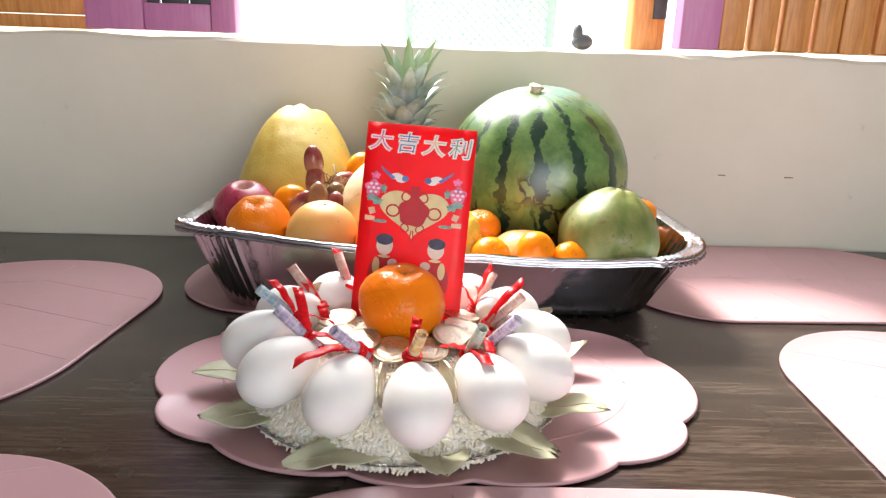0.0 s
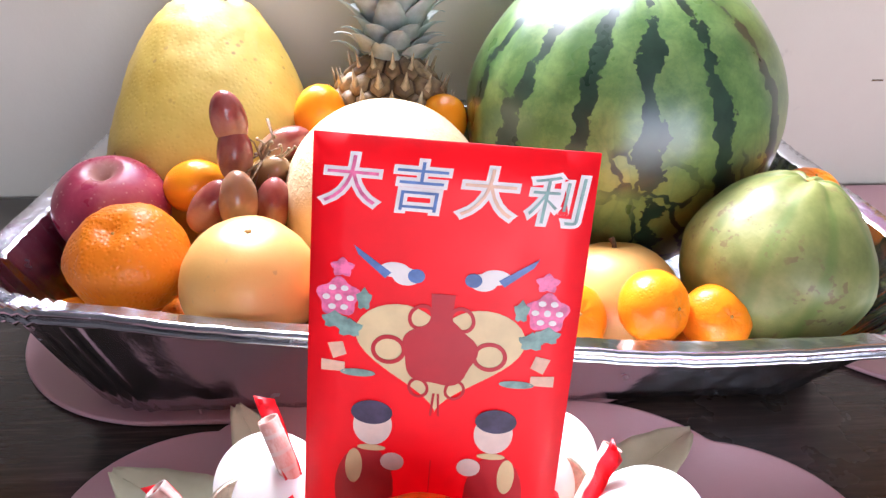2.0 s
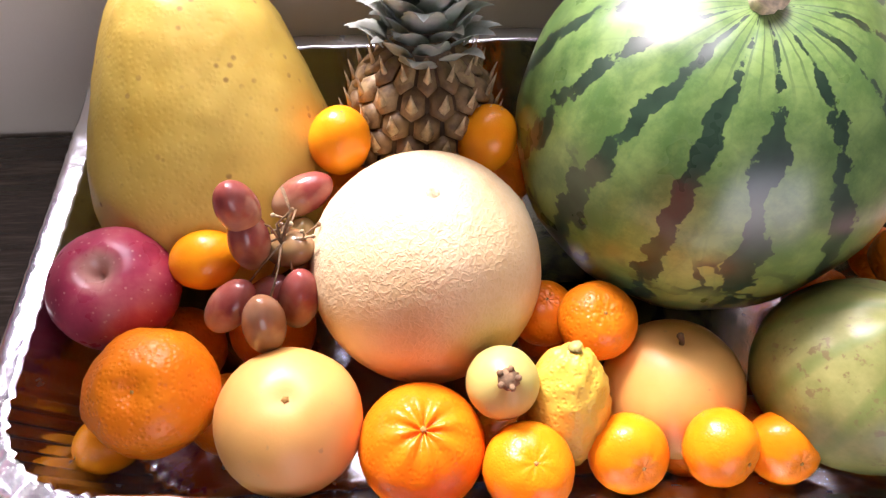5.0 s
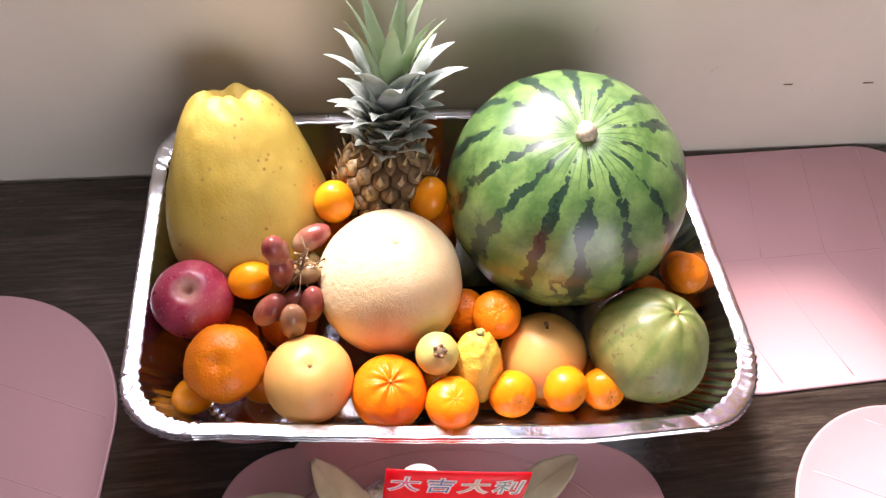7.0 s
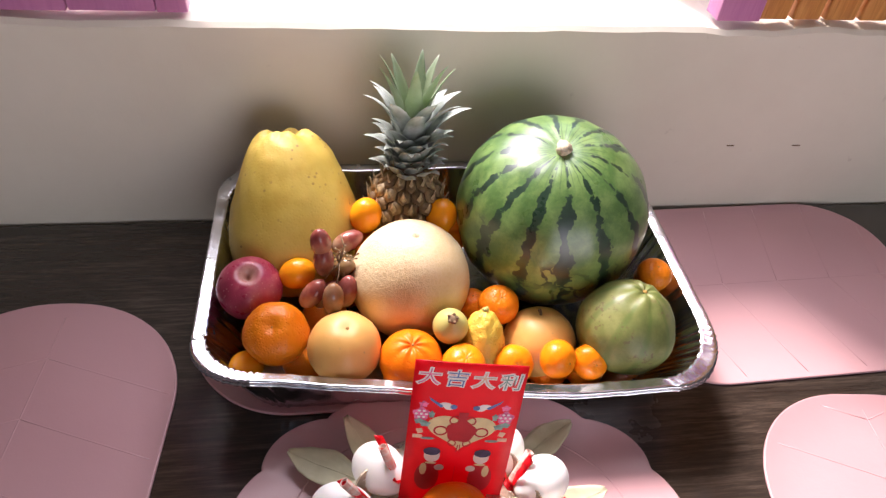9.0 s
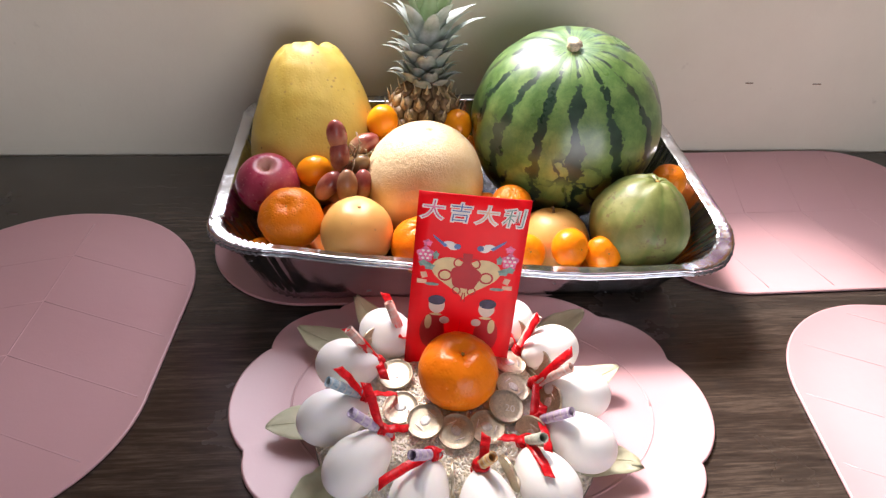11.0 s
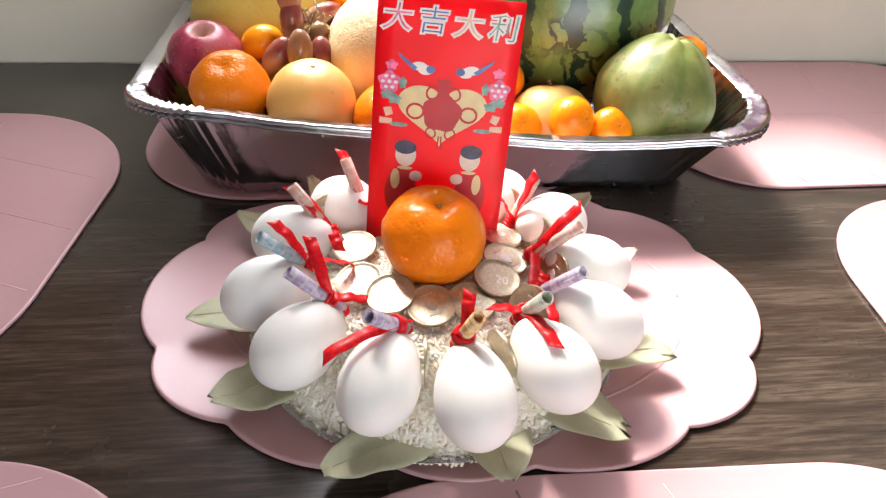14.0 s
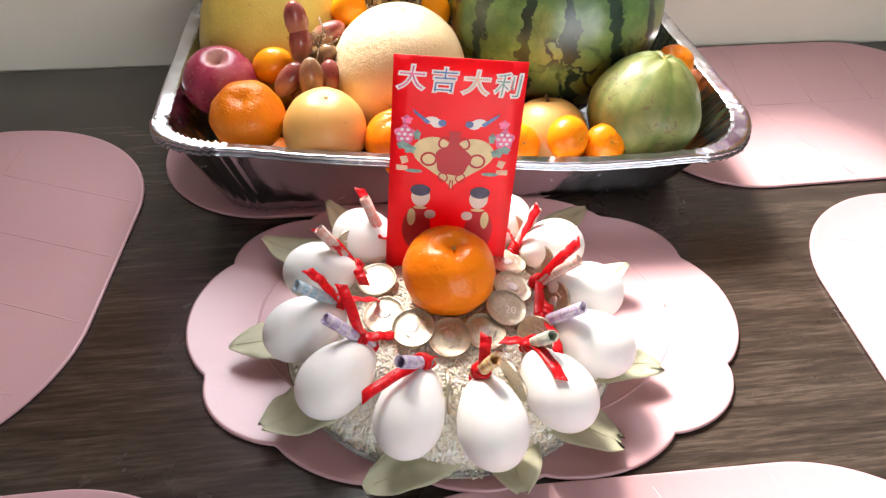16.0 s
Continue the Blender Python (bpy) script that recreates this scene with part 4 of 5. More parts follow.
def build_rice():
    bed = loft([[(r * math.cos(a), r * math.sin(a), mound(r) - 0.0012 - PLATE.z + (0.0012 if r > 0.115 else 0) + 0.0012 * noise.noise(Vector((r * math.cos(a) * 60, r * math.sin(a) * 60, 1))))
                 for a in (2 * math.pi * k / 72 for k in range(72))] for r in (0.117, 0.113, 0.107, 0.10, 0.085, 0.07, 0.05, 0.03, 0.001)], True, (True, True))
    rice = thing("rice_mound", "mound of white rice grains on the plate", "rice", Matrix.Translation(PLATE))
    part("rice_bed", bed, M_RICE, rice)
    rng = random.Random(5)
    verts, faces = [], []
    shape = [(0.35, -0.62), (0.5, -0.2), (0.5, 0.25), (0.33, 0.66)]
    for _ in range(23000):
        r = 0.119 * math.sqrt(rng.uniform(0.03, 1.0))
        a = rng.uniform(0, 2 * math.pi)
        p = Vector((r * math.cos(a), r * math.sin(a), mound(r) - PLATE.z + rng.uniform(-0.0008, 0.0008)))
        if r > 0.115:
            p.z = mound(r) - PLATE.z + rng.uniform(-0.003, 0.001)
        slope = -math.atan(0.0425 * 3 * r * r / 0.117 ** 3)
        way = Vector((rng.gauss(0, 1), rng.gauss(0, 1), rng.gauss(0, 0.2)))
        out = Vector((math.cos(a), math.sin(a), 0))
        way.z += way.dot(out) * math.tan(slope)
        way.normalize()
        side = way.orthogonal().normalized()
        other = way.cross(side)
        ln, w = rng.uniform(0.0046, 0.0062), rng.uniform(0.0023, 0.0029)
        b = len(verts)
        for f, u in shape:
            for k in range(4):
                c, s = math.cos(k * math.pi / 2), math.sin(k * math.pi / 2)
                verts.append(p + way * (u * ln * 0.7) + (side * c + other * s) * (w * f))
        for i in range(3):
            for k in range(4):
                j = (k + 1) % 4
                faces.append((b + 4 * i + k, b + 4 * i + j, b + 4 * i + 4 + j, b + 4 * i + 4 + k))
        faces.append((b + 3, b + 2, b + 1, b))
        faces.append((b + 12, b + 13, b + 14, b + 15))
    me = bpy.data.meshes.new("grains")
    me.from_pydata(verts, [], faces)
    me.polygons.foreach_set("use_smooth", [True] * len(faces))
    me.materials.append(M_RICE)
    grains = part("loose_rice", me, None, rice)
    grains["kind"] = "stuff"


build_rice()


def build_eggs():
    def at(th, a, d):
        # z points to the narrow end
        u = math.cos(th)
        w = 0.0220 * math.sin(th) * (1 - 0.13 * u - 0.04 * u * u)
        return Vector((w * math.cos(a), w * math.sin(a), 0.0302 * u + 0.002))
    shell = mesh_of(blob(at, 40, 32), M_EGG)
    for x, y, z, up in ((-0.072, -0.055, 0.797, 0.42), (-0.022, -0.069, 0.798, 0.42), (0.026, -0.049, 0.798, 0.40), (0.061, -0.013, 0.799, 0.36), (0.069, 0.036, 0.800, 0.32),
                        (0.054, 0.084, 0.803, 0.3), (0.021, 0.117, 0.804, 0.3), (-0.036, 0.130, 0.804, 0.3), (-0.093, 0.107, 0.806, 0.3), (-0.128, 0.073, 0.804, 0.3),
                        (-0.139, 0.019, 0.802, 0.36), (-0.118, -0.024, 0.798, 0.4)):
        inward = Vector((PLATE.x - x, 0.034 - y, 0)).normalized() + Vector((0, 0, up))
        t = thing("egg", "white egg lying on the rice, its narrow end toward the middle", "egg", aim((x, y, z), inward), "ring of white eggs on the rice")
        part("shell", shell, None, t)


build_eggs()


def build_bay_leaves():
    def leaf(length, width, lift, curl, seed, blunt, torn):
        rows = []
        for i in range(19):
            u = i / 18
            w = width * (math.sin(math.pi * min(1, u * 0.95 + 0.03)) ** blunt) * (1 + 0.08 * noise.noise(Vector((u * 7, seed, 1)))) + 0.0006
            z = lift * u * u + 0.003 * math.sin(u * 6 + seed) * u
            row = []
            for s in (-1, -0.8, -0.55, -0.25, 0, 0.25, 0.55, 0.8, 1):
                edge = 1 + (0.06 * noise.noise(Vector((u * 22, seed, s)))) * abs(s)
                rag = torn * noise.noise(Vector((s * 4.5, seed, 7))) * max(0.0, (u - 0.7) / 0.3) ** 1.5
                row.append((s * w * edge, length * u + rag, z + curl * abs(s) ** 1.5 * w + 0.0022 * noise.noise(Vector((s * 1.6, u * 5, seed)))))
            rows.append(row + [(x, y, zz - 0.0005) for x, y, zz in reversed(row)])
        return loft(rows, True, (True, True))
    for i, (x, y, z, ln, w, lift, side, blunt, torn) in enumerate((
            (-0.178, 0.150, 0.764, 0.078, 0.018, 0.012, 12, 0.8, 0.002), (-0.197, 0.039, 0.7625, 0.078, 0.019, 0.004, 4, 0.75, 0.002), (-0.168, -0.035, 0.7625, 0.074, 0.020, 0.004, 0, 0.6, 0.003),
            (-0.103, -0.084, 0.7625, 0.076, 0.0165, 0.004, -40, 0.55, 0.003), (-0.006, -0.100, 0.7625, 0.074, 0.020, 0.004, -8, 0.6, 0.004), (0.067, -0.071, 0.7625, 0.076, 0.0195, 0.005, 9, 0.5, 0.011),
            (0.113, -0.014, 0.7625, 0.074, 0.0155, 0.006, 9, 0.5, 0.011), (0.121, 0.082, 0.764, 0.070, 0.015, 0.014, -6, 0.7, 0.003), (0.106, 0.156, 0.764, 0.074, 0.015, 0.020, -14, 0.7, 0.003),
            (-0.122, 0.172, 0.764, 0.085, 0.017, 0.026, 5, 0.8, 0.002))):
        tip = Vector((x, y, z))
        way = (tip - Vector((PLATE.x, PLATE.y, z))).normalized()
        way = Matrix.Rotation(radians(side), 3, "Z") @ way
        root = tip - way * ln
        turn = math.degrees(math.atan2(-way.x, way.y))
        t = thing("bay_leaf", "dry pale green bay leaf tucked under the eggs", "leaf", pose(root.x, root.y, z + 0.0005, 0, 0, turn), "bay leaves round the plate")
        part("blade", leaf(ln, w, lift, 0.12, i * 3.7, blunt, torn), M_BAY, t)
        spine = [(0, ln * u, 0.0005 + lift * u * u + 0.003 * math.sin(u * 6 + i * 3.7) * u + 0.0022 * noise.noise(Vector((0, u * 5, i * 3.7)))) for u in (0.05, 0.25, 0.45, 0.65, 0.8, 0.93)]
        part("midrib", tube(spine, [0.0006, 0.0005, 0.0004, 0.0003, 0.0003, 0.0002], 6), M_BAY, t)


build_bay_leaves()

# The tangerine in the middle.
fruit("tangerine", "glossy deep orange tangerine in the middle of the egg plate", "tangerine", (-0.035, 0.041, 0.826), 0.0330, (0.08, -0.12, 1), M_CENTRE, "", "button",
      tall=0.94, dip=0.22, dip_w=0.26, rough=0.05, seed=90, lobes=3, lobe_depth=0.06, seg=64, rings=44)


# ---- coins ----
def text_bm(body, size, offset=0.0, extrude=0.0):
    curve = bpy.data.curves.new("text", "FONT")
    curve.body, curve.size, curve.offset, curve.extrude = body, size, offset, extrude
    curve.align_x, curve.align_y, curve.resolution_u = "CENTER", "CENTER", 4
    ob = bpy.data.objects.new("text", curve)
    scene.collection.objects.link(ob)
    bpy.context.view_layer.update()
    me = bpy.data.meshes.new_from_object(ob.evaluated_get(bpy.context.evaluated_depsgraph_get()))
    bm = bmesh.new()
    bm.from_mesh(me)
    bpy.data.objects.remove(ob), bpy.data.curves.remove(curve), bpy.data.meshes.remove(me)
    return bm


def lathe(profile, seg=40):
    return loft([[(r * math.cos(a), r * math.sin(a), z) for a in (2 * math.pi * k / seg for k in range(seg))] for r, z in profile], True, (True, True))


COIN_RING = mesh_of(lathe([(0.0101, -0.00095), (0.0148, -0.00095), (0.0150, -0.0008), (0.0150, 0.0008), (0.0148, 0.00105), (0.0140, 0.00105), (0.0138, 0.0008), (0.0101, 0.0008)]), M_BRASS)
COIN_CORE = mesh_of(lathe([(0.001, -0.0008), (0.0100, -0.0008), (0.0100, 0.00065), (0.0094, 0.0006), (0.001, 0.0006)]), M_SILVER)
RELIEF = mesh_of(merge(blob(lambda th, a, d: Vector((d.x * 0.0042, d.y * 0.0052, d.z * 0.0006)) * (1 + 0.3 * wob(d, 2.2, 4)), 16, 8),
                       *[box(bmesh.new(), -0.004, y, 0, 0.004, y + 0.0009, 0.0003) for y in (-0.0082, 0.0068)]), M_SILVER)


def coin(m, number=False):
    t = thing("coin", "two-tone silver and brass coin on the rice", "coin", m, "coins round the tangerine")
    part("ring", COIN_RING, None, t, "brass ring")
    part("core", COIN_CORE, None, t)
    if number:
        part("number", text_bm("20", 0.0085, 0, 0.0002), M_SILVER, t, "raised number 20", at=pose(0.003, -0.002, 0.0007))
    else:
        part("relief", RELIEF, None, t, at=pose(0, 0, 0.0006))


for i, (x, y, z, tx, ty, spin) in enumerate((
        (-0.086, 0.058, 0.8060, 6, -8, 20), (-0.083, 0.022, 0.8065, 8, -10, 70), (-0.064, 0.006, 0.8085, 12, -6, 130), (-0.040, -0.003, 0.8060, 14, -2, 200),
        (-0.015, 0.001, 0.8045, 10, 6, 250), (0.003, 0.018, 0.8085, 12, 10, -8), (0.012, 0.039, 0.8070, 6, 12, 40), (0.013, 0.066, 0.8070, -4, 10, 90))):
    coin(pose(x, y, z, tx, ty, 0) @ pose(0, 0, 0, 0, 0, spin), i == 5)
for x, y, z, tilt, turn in ((-0.104, 0.092, 0.809, 72, 40), (-0.046, -0.040, 0.797, 88, 86), (-0.002, -0.038, 0.799, 82, 112), (0.037, 0.064, 0.806, 66, -55), (0.040, 0.024, 0.804, 62, -75),
                            (0.020, -0.006, 0.803, 66, -45), (0.022, 0.100, 0.808, 70, -40)):
    coin(pose(x, y, z, 0, 0, turn) @ pose(0, 0, 0, tilt, 0, 0))


# ---- rolled notes and ribbons ----
def note_roll(length, r, spin):
    """A sheet rolled up nearly twice."""
    outer, n = [], 44
    for k in range(n + 1):
        a = spin + 2 * math.pi * 1.9 * k / n
        outer.append((r * (1 - 0.24 * k / n), a))
    prof = [(q * math.cos(a), q * math.sin(a)) for q, a in outer] + [((q - 0.0003) * math.cos(a), (q - 0.0003) * math.sin(a)) for q, a in reversed(outer)]
    return loft([[(x, y, z) for x, y in prof] for z in (0, length * 0.33, length * 0.66, length)], True, (True, True))


def ribbon(points, width, seed):
    """A flat, slightly twisted strip along points."""
    pts = [Vector(p) for p in points]
    fine = []
    for k in range(13):
        u = k / 12
        fine.append((1 - u) ** 2 * pts[0] + 2 * u * (1 - u) * pts[1] + u * u * pts[2])
    rows = []
    for i, p in enumerate(fine):
        way = (fine[min(i + 1, 12)] - fine[max(i - 1, 0)]).normalized()
        side = way.cross(Vector((0.25 * math.sin(seed), 0.55, 1.0)))
        side = (Matrix.Rotation(0.5 * math.sin(seed * 3) * i / 12, 3, way) @ side.normalized())
        nrm = way.cross(side).normalized()
        w = width / 2 * (0.8 + 0.25 * min(1, i / 4))
        cut = 0.0022 * (1 if i == 12 else 0)
        bow = 0.0006 + 0.0005 * math.sin(i * 1.9 + seed)
        p = p + nrm * 0.0007 * math.sin(i * 1.3 + seed * 2) * min(1.0, i / 3)
        rows.append([p - side * w + way * cut, p + nrm * bow, p + side * w - way * cut, p + side * w - way * cut - nrm * 0.0003, p + nrm * (bow - 0.0003), p - side * w + way * cut - nrm * 0.0003])
    return loft(rows, True, (True, True))


NOTES = {k: banknote(k + "_banknote", a, b) for k, a, b in (
    ("pink", (0.62, 0.30, 0.24), (0.72, 0.50, 0.42)), ("blue", (0.22, 0.34, 0.42), (0.45, 0.56, 0.60)), ("violet", (0.30, 0.22, 0.38), (0.56, 0.48, 0.60)),
    ("orange", (0.56, 0.24, 0.06), (0.72, 0.50, 0.22)), ("grey_green", (0.34, 0.38, 0.30), (0.56, 0.58, 0.48)))}
for i, (colour, base, tip, tails) in enumerate((
        ("pink", (-0.078, 0.092, 0.811), (-0.091, 0.105, 0.846), ((-0.094, 0.116, 0.847), (-0.080, 0.083, 0.825))),
        ("pink", (-0.101, 0.068, 0.811), (-0.125, 0.077, 0.842), ((-0.127, 0.081, 0.840), (-0.095, 0.050, 0.809))),
        ("blue", (-0.113, 0.026, 0.818), (-0.139, 0.021, 0.842), ((-0.132, 0.032, 0.845), (-0.085, 0.032, 0.811))),
        ("violet", (-0.099, -0.006, 0.815), (-0.121, -0.004, 0.836), ((-0.110, 0.016, 0.845), (-0.078, -0.004, 0.813))),
        ("violet", (-0.062, -0.031, 0.817), (-0.077, -0.045, 0.837), ((-0.101, -0.055, 0.818), (-0.054, -0.022, 0.812))),
        ("orange", (-0.026, -0.043, 0.819), (-0.020, -0.050, 0.838), ((-0.023, -0.034, 0.842), (-0.030, -0.040, 0.820))),
        ("grey_green", (0.013, -0.018, 0.810), (0.020, -0.034, 0.836), ((0.022, -0.057, 0.821), (-0.007, -0.017, 0.815))),
        ("violet", (0.027, 0.003, 0.808), (0.047, -0.010, 0.834), ((0.026, -0.034, 0.818), (0.032, 0.014, 0.815))),
        ("pink", (0.031, 0.041, 0.808), (0.056, 0.033, 0.836), ((0.058, 0.043, 0.844), (0.022, 0.002, 0.811))),
        ("pink", (0.024, 0.082, 0.805), (0.041, 0.096, 0.834), ((0.038, 0.085, 0.844), (0.012, 0.083, 0.830))))):
    b, tp = Vector(base), Vector(tip)
    way = (tp - b).normalized()
    start = b - way * 0.010
    t = thing("rolled_banknote", f"tightly rolled {colour.replace('_', ' ')} banknote tied with red ribbon", "banknote", aim(start, way), "rolled banknotes round the plate")
    inv = aim(start, way).inverted()
    part("note", note_roll((tp - start).length, 0.0043, i * 1.3), NOTES[colour], t, colour.replace("_", " ") + " printed note")
    knot = part("knot", merge(*[tube([(0.0052 * math.cos(a), 0.0052 * math.sin(a), z + 0.0008 * math.sin(2 * a)) for a in (2 * math.pi * k / 20 for k in range(21))], 0.0012, 8) for z in (0.008, 0.0104, 0.0125)],
                              blob(lambda th, a, d: Vector((d.x * 0.0048, d.y * 0.0036, d.z * 0.0042)) * (1 + 0.2 * wob(d, 2, i)), 14, 10)), M_RIBBON, t, "red ribbon knot")
    for k, end in enumerate(tails):
        e = Vector(end)
        root = b + Vector((0, -0.003, 0.004))
        mid = (root + e) / 2 + Vector((0, -0.002, 0.008 if k == 0 else 0.005))
        part("ribbon_tail", ribbon([inv @ root, inv @ mid, inv @ e], 0.0068, i * 2.1 + k), M_RIBBON, t, "red satin ribbon end")


# ---- red envelope ----
def disc_bm(x, y, rx, ry, z, n=24, thick=0.00016, wobble=0.0, seed=0):
    pts = [(x + rx * math.cos(a) * (1 + wobble * math.sin(5 * a + seed)), y + ry * math.sin(a) * (1 + wobble * math.sin(5 * a + seed))) for a in (2 * math.pi * k / n for k in range(n))]
    return flat_bm(pts, z, thick)


def flat_bm(pts, z, thick=0.00016):
    return loft([[(x, y, z) for x, y in pts], [(x, y, z + thick) for x, y in pts]], True, (True, True))


def ring_bm(x, y, rx, ry, w, z, turn=0.0, n=28):
    c, s = math.cos(turn), math.sin(turn)
    def at(f, a, zz):
        px, py = (rx + f) * math.cos(a), (ry + f) * math.sin(a)
        return (x + px * c - py * s, y + px * s + py * c, zz)
    rows = []
    for f, zz in ((-w, z), (w, z), (w, z + 0.0002), (-w, z + 0.0002), (-w, z)):
        rows.append([at(f, 2 * math.pi * k / n, zz) for k in range(n)])
    return loft(rows)


def build_envelope():
    tl, tr, bl = Vector((-0.0662, 0.1119, 0.9568)), Vector((0.0225, 0.1024, 0.9521)), Vector((-0.0743, 0.0751, 0.7871))
    right = (tr - tl).normalized()
    up = (tl - bl)
    up = (up - right * up.dot(right)).normalized()
    out = right.cross(up)
    w, h = 0.0895, 0.1735
    m = Matrix((right, up, out)).transposed().to_4x4()
    m.translation = tl
    t = thing("red_envelope", "red paper money envelope with printed gold heart behind the tangerine", "envelope", m)
    rows = []
    for k in range(13):
        y = -h * k / 12
        bow = 0.0016 * math.sin(math.pi * k / 12)
        row = [(w * j / 8, y, bow + 0.0008 * math.sin(math.pi * j / 8)) for j in range(9)]
        rows.append(row + [(x, yy, z - 0.0012) for x, yy, z in reversed(row)])
    part("paper", loft(rows, True, (True, True)), M_RED, t)
    Z = 0.0030
    def put(name, bms, mt, label, z=0.0):
        bm = merge(*bms) if isinstance(bms, list) else bms
        for v in bm.verts:
            k = -v.co.y / h
            v.co.z += 0.0016 * math.sin(math.pi * k) + 0.0008 * math.sin(math.pi * v.co.x / w) - 0.0024 + z - 0.0003
        return part(name, bm, mt, t, label, smooth=False)
    # four characters, each with a white edge
    for k, (ch, ink) in enumerate(zip("大吉大利", (M_PINK_INK, M_BLUE_INK, M_PEACH_INK, M_GREEN_INK))):
        x, y = 0.0125 + 0.0217 * k, -0.0155 - 0.0005 * k
        for size, off, z, mt, nm in ((0.0183, 0.0010, 0.0, M_WHITE_INK, "character_edge"), (0.0183, -0.0002, 0.00025, ink, "character")):
            bm = text_bm(ch, size, off, 0.0001)
            for v in bm.verts:
                v.co = Vector((x + v.co.x * 1.03 + v.co.y * 0.10, y + v.co.y * 0.94, Z + v.co.z))
            put(nm, bm, mt, "printed lucky character", z)
    cx, cy = w / 2 - 0.0005, -0.0715
    heart = []
    for k in range(60):
        a = 2 * math.pi * k / 60
        hx = 16 * math.sin(a) ** 3
        hy = 13 * math.cos(a) - 5 * math.cos(2 * a) - 2 * math.cos(3 * a) - math.cos(4 * a)
        heart.append((cx + hx * 0.00178, cy + 0.0015 + hy * 0.00133))
    put("heart", flat_bm(heart, Z), M_GOLD, "cream printed heart")
    knot = [disc_bm(cx, cy + 0.001, 0.0124, 0.0118, Z, 40, 0.00016, 0.07, 0.6), flat_bm([(cx - 0.0032, cy + 0.012), (cx + 0.0032, cy + 0.012), (cx + 0.0040, cy + 0.022), (cx - 0.0040, cy + 0.022)], Z)]
    knot += [ring_bm(cx + sx * 0.0170, cy + 0.001, 0.0052, 0.0046, 0.0007, Z) for sx in (-1, 1)]
    knot += [ring_bm(cx + sx * 0.0068, cy + 0.0135, 0.0036, 0.0042, 0.0006, Z, sx * 0.6) for sx in (-1, 1)]
    knot += [ring_bm(cx + sx * 0.0062, cy - 0.0122, 0.0030, 0.0034, 0.0005, Z, -sx * 0.6) for sx in (-1, 1)]
    knot += [flat_bm([(cx + sx * 0.0003, cy - 0.014), (cx + sx * 0.0012, cy - 0.014), (cx + sx * 0.0018, cy - 0.0225), (cx + sx * 0.0010, cy - 0.0225)], Z) for sx in (-1, 1)]
    put("knot_print", knot, M_DEEP_RED, "deep red printed knot", 0.0002)
    for sx in (-1, 1):
        bx = cx + sx * 0.0155
        put("bird_print", [disc_bm(bx - sx * 0.003, -0.0445, 0.0046, 0.0030, Z), disc_bm(bx + sx * 0.001, -0.0425, 0.0050, 0.0026, Z)], M_WHITE_INK, "small printed bird")
        put("bird_wing_print", [flat_bm([(bx + sx * 0.002, -0.0435), (bx + sx * 0.0145, -0.0352), (bx + sx * 0.0130, -0.0382), (bx + sx * 0.004, -0.0455)][::sx], Z), disc_bm(bx - sx * 0.0062, -0.0440, 0.0028, 0.0024, Z)], M_BLUE_INK, "blue printed wing and tail", 0.0002)
        fx = cx + sx * 0.0345
        put("blossom_print", [disc_bm(fx, -0.0535, 0.0068, 0.0064, Z, 30, 0.00016, 0.14), disc_bm(fx - sx * 0.001, -0.0432, 0.0036, 0.0030, Z, 20, 0.00016, 0.2)], M_PINK_INK, "pink printed blossom")
        put("blossom_print", [disc_bm(fx + 0.0040 * math.cos(q * 1.05), -0.0535 + 0.0038 * math.sin(q * 1.05), 0.0013, 0.0010, Z, 10, 0.00016, 0.2) for q in range(6)] + [disc_bm(fx, -0.0535, 0.0012, 0.0012, Z, 10, 0.00016, 0.2)], M_WHITE_INK, "pale petal edges", 0.0002)
        put("leaf_print", [disc_bm(fx - sx * 0.004, -0.0640, 0.0042, 0.0030, Z, 16, 0.00016, 0.2), disc_bm(fx + sx * 0.001, -0.0615, 0.0040, 0.0028, Z, 16, 0.00016, 0.2), disc_bm(fx - sx * 0.0085, -0.0535, 0.0024, 0.0036, Z, 16, 0.00016, 0.2),
                           disc_bm(fx - sx * 0.0075, -0.0800, 0.0060, 0.0014, Z)], M_GREEN_INK, "grey-green printed leaves", 0.0001)
        put("tag_print", [flat_bm([(fx + sx * a, b) for a, b in q][::sx], Z) for q in (((-0.002, -0.0690), (0.003, -0.0700), (0.001, -0.0755), (-0.0035, -0.0735)), ((-0.003, -0.0765), (0.005, -0.0760), (0.005, -0.0800), (-0.003, -0.0800)))], M_PEACH_INK, "small pale printed tags", 0.0001)
        # the printed figures, as plain shapes
        gx = cx + sx * 0.0220
        put("figure_print", [disc_bm(gx + sx * 0.001, -0.1255, 0.0105, 0.0175, Z, 24)], M_DEEP_RED, "plain dark red printed shape", 0.0001)
        put("figure_print", [disc_bm(gx + sx * 0.005, -0.1165, 0.0030, 0.0070, Z, 24), disc_bm(gx - sx * 0.001, -0.1085, 0.0050, 0.0012, Z, 20)], M_GOLD, "plain gold printed shape", 0.0002)
        put("figure_print", [disc_bm(gx - sx * 0.001, -0.0995, 0.0068, 0.0078, Z, 24), disc_bm(gx - sx * 0.0085, -0.1135, 0.0042, 0.0036, Z, 16)], M_SKIN_INK, "plain pale printed shape", 0.0003)
        put("figure_print", [disc_bm(gx - sx * 0.0005, -0.0945, 0.0072, 0.0046, Z, 24)], M_DARK_INK, "plain dark printed shape", 0.0004)
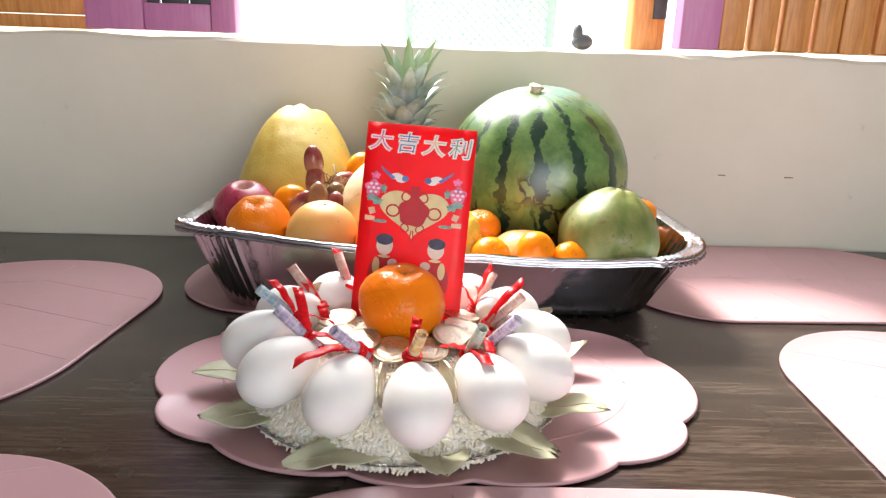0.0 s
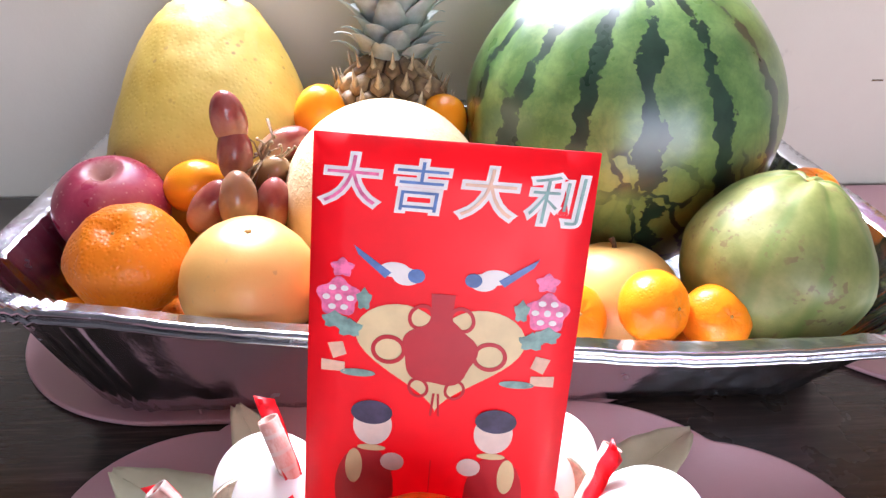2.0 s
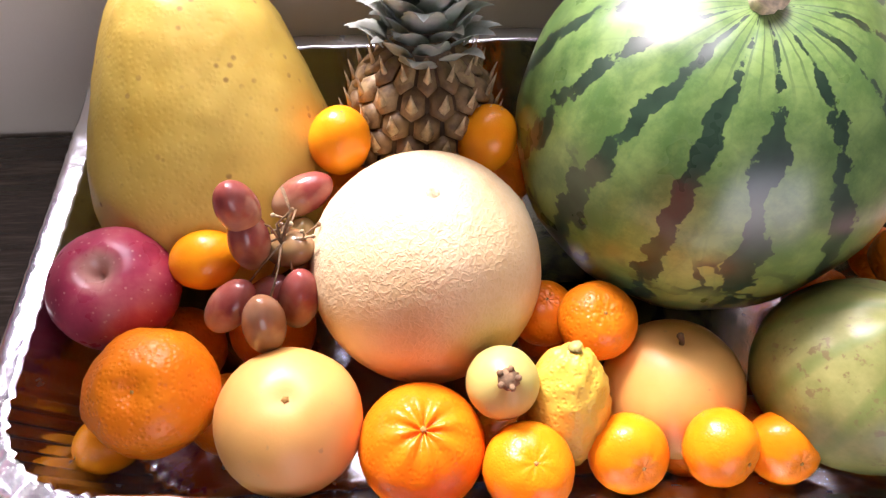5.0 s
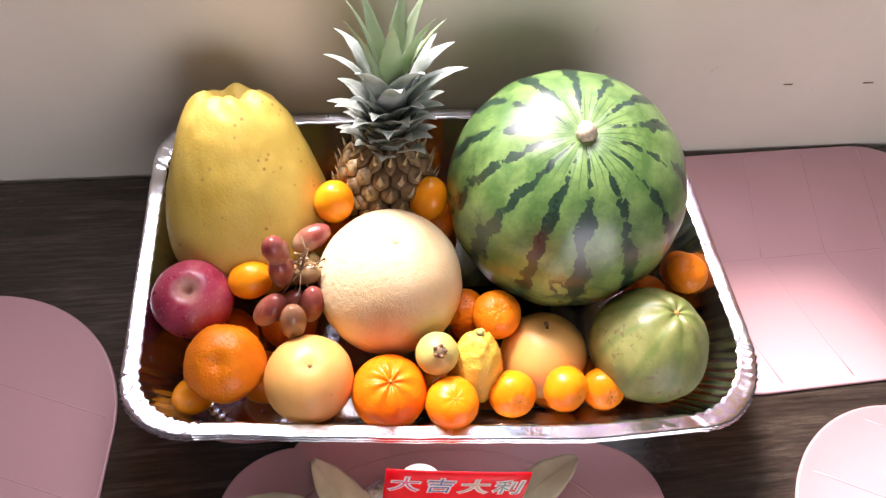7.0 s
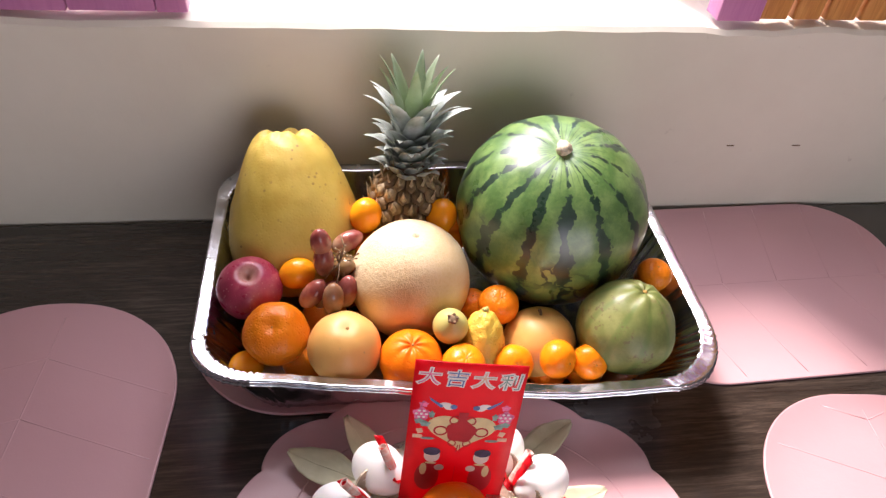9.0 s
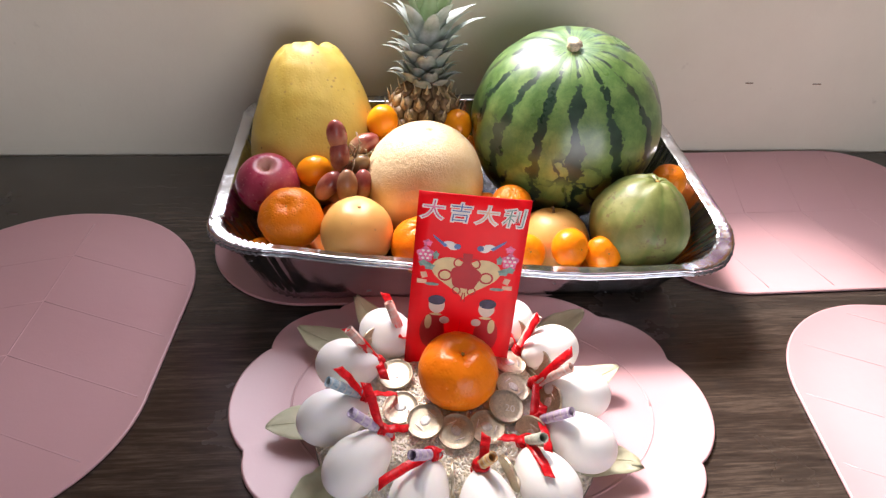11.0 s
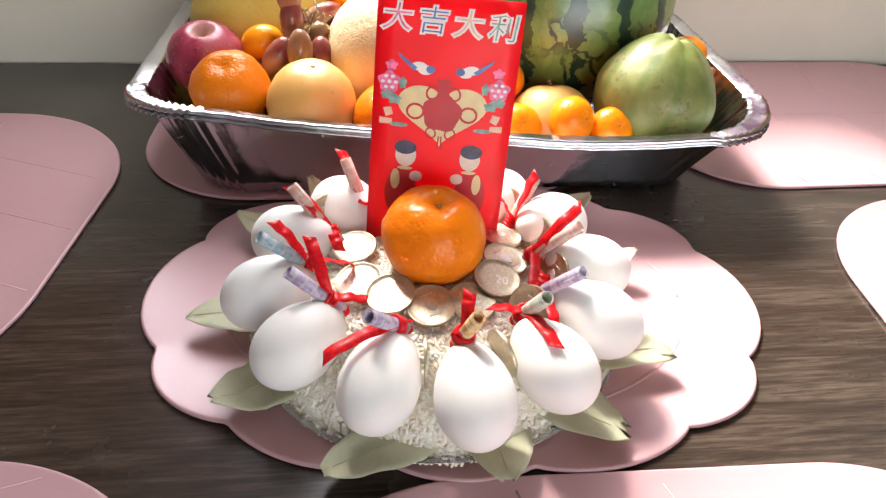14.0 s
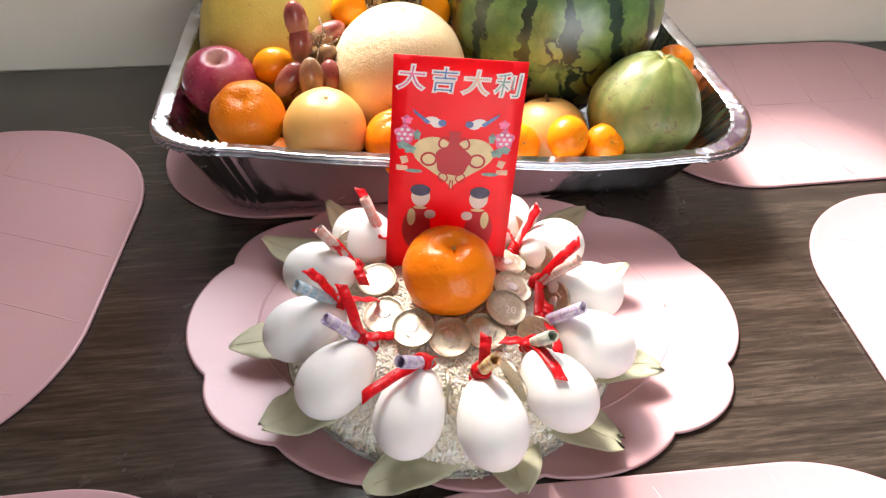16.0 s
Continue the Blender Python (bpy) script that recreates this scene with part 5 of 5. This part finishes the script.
    # a crease down the middle of the paper
    put("crease", flat_bm([(cx - 0.0002, -0.112), (cx + 0.0002, -0.112), (cx + 0.0002, -0.160), (cx - 0.0002, -0.160)], Z, 0.00008), M_DEEP_RED, "fold in the paper", -0.0001)


build_envelope()


# ---- window ----
def build_window():
    y0, y1 = WALL_Y + 0.010, WALL_Y + 0.042
    z0, z1 = SILL + 0.0065, 1.99
    t = thing("window_shutter", "pink painted wooden window shutter standing on the sill", "shutter")
    part("stile", box(bmesh.new(), -0.482, y0, z0, -0.404, y1, z1, 0.002), M_WINDOW_PINK, t)
    part("stile", box(bmesh.new(), -0.312, y0, z0, -0.279, y1, z1, 0.002), M_WINDOW_PINK, t)
    part("rail", box(bmesh.new(), -0.403, y0 + 0.002, z0, -0.313, y1 - 0.002, z0 + 0.036, 0.002), M_WINDOW_PINK, t)
    part("rail", box(bmesh.new(), -0.403, y0 + 0.002, 1.90, -0.313, y1 - 0.002, z1, 0.002), M_WINDOW_PINK, t)
    for x in (-0.402, -0.382, -0.3435):
        part("slat", box(bmesh.new(), x, y0 + 0.012, z0 + 0.0365, x + (0.0165 if x < -0.4 else 0.0355 if x < -0.36 else 0.029), y0 + 0.022, 1.8995, 0.001), M_FIGURE, t, "dark grey slat")
    t = thing("window_shutter", "orange varnished wooden shutter of level boards", "shutter")
    z = z0
    for k in range(9):
        hgt = 0.018 if k == 0 else 0.118
        part("board", box(bmesh.new(), -0.948, WALL_Y + 0.06, z, -0.485, WALL_Y + 0.078 - 0.004 * (k % 2), z + hgt, 0.002), M_WINDOW_WOOD, t)
        z += hgt + 0.0012
    t = thing("window_post", "orange varnished wooden window post", "window post")
    part("post", box(bmesh.new(), 0.3015, WALL_Y + 0.11, z0, 0.353, WALL_Y + 0.15, z1, 0.003), M_WINDOW_WOOD, t)
    part("hinge", box(bmesh.new(), 0.331, WALL_Y + 0.104, SILL + 0.052, 0.351, WALL_Y + 0.1098, SILL + 0.13, 0.001), M_FIGURE, t, "dark metal hinge plate")
    t = thing("window_shutter", "wooden shutter of upright boards with gaps of daylight", "shutter")
    part("board", box(bmesh.new(), 0.341, y0, z0, 0.398, y1, z1, 0.002), M_WINDOW_PINK, t, "pink painted board")
    rng = random.Random(3)
    x = 0.3995
    while x < 0.96:
        wd = rng.uniform(0.036, 0.048)
        part("board", box(bmesh.new(), x, y0 + 0.006, z0, x + wd, y1 - 0.006, z1, 0.003), M_WINDOW_WOOD, t)
        x += wd + rng.choice((0.0015, 0.005, 0.007))


build_window()


def build_ornament():
    bm = merge(blob(lambda th, a, d: Vector((d.x * 0.017, d.y * 0.011, 0.012 + d.z * 0.012)), 20, 14), blob(lambda th, a, d: Vector((-0.008 + d.x * 0.008, d.y * 0.008, 0.024 + d.z * 0.015)), 18, 14))
    solid("ornament", bm, M_FIGURE, "small dark ornament on the window sill", "ornament", pose(0.232, WALL_Y + 0.138, SILL + 0.0035))


build_ornament()


def build_net():
    """A green net on a frame outside the window."""
    t = thing("net_fence", "green plastic net stretched on a frame outside the window", "fence", pose(0, 1.6, -0.1205))
    part("post", box(bmesh.new(), 0.340, 0.0, 0, 0.366, 0.03, 2.6, 0.004), M_GREEN_NET, t)
    part("post", box(bmesh.new(), -0.070, 0.0, 0, -0.045, 0.03, 2.6, 0.004), M_GREEN_NET, t)
    verts, faces = [], []
    def strip(a, b, w):
        a, b = Vector(a), Vector(b)
        s = Vector((-(b - a).z, 0, (b - a).x)).normalized() * w
        k = len(verts)
        verts.extend([a - s, a + s, b + s, b - s, a - s + Vector((0, 0.002, 0)), a + s + Vector((0, 0.002, 0)), b + s + Vector((0, 0.002, 0)), b - s + Vector((0, 0.002, 0))])
        faces.extend([(k, k + 1, k + 2, k + 3), (k + 7, k + 6, k + 5, k + 4), (k, k + 4, k + 5, k + 1), (k + 2, k + 6, k + 7, k + 3), (k + 1, k + 5, k + 6, k + 2), (k, k + 3, k + 7, k + 4)])
    x0, x1, zb, zt = -0.045, 0.34, 1.12, 2.5
    step = 0.024
    for sgn in (-1, 1):
        c = -1.6
        while c < 1.6:
            a = (x0, c) if sgn > 0 else (x1, c)
            span = x1 - x0
            za, zc = zt + c, zt + c - span
            lo, hi = max(zb, zc), min(zt, za)
            if hi - lo > 0.01:
                fa, fb = (za - hi) / span, (za - lo) / span
                xa = x0 + span * fa if sgn > 0 else x1 - span * fa
                xb = x0 + span * fb if sgn > 0 else x1 - span * fb
                strip((xa, 0.01 + 0.002 * sgn, hi), (xb, 0.01 + 0.002 * sgn, lo), 0.0024)
            c += step
    me = bpy.data.meshes.new("net")
    me.from_pydata(verts, [], faces)
    me.materials.append(M_GREEN_NET)
    net = part("net", me, None, t)
    net["kind"] = "stuff"


build_net()
# A dried dark stain on the table before the plate.
solid("table_stain", merge(disc_bm(0, 0, 0.0075, 0.0055, 0, 28, 0.0003, 0.22, 1.0), disc_bm(-0.0075, -0.0055, 0.0045, 0.0032, 0, 20, 0.0003, 0.25, 2.0)), M_STAIN,
      "small dark damp stain on the tabletop", "stain", smooth=False, at=pose(-0.167, -0.126, 0.7501))
# Two dark scratches on the wall.
for x, z, ln in ((0.418, 0.859, 0.011), (0.518, 0.858, 0.013)):
    solid("wall_scratch", box(bmesh.new(), x, WALL_Y - 0.0009, z, x + ln, WALL_Y + 0.0005, z + 0.0014), M_STEM, "short dark scratch in the wall paint", "scratch", smooth=False)
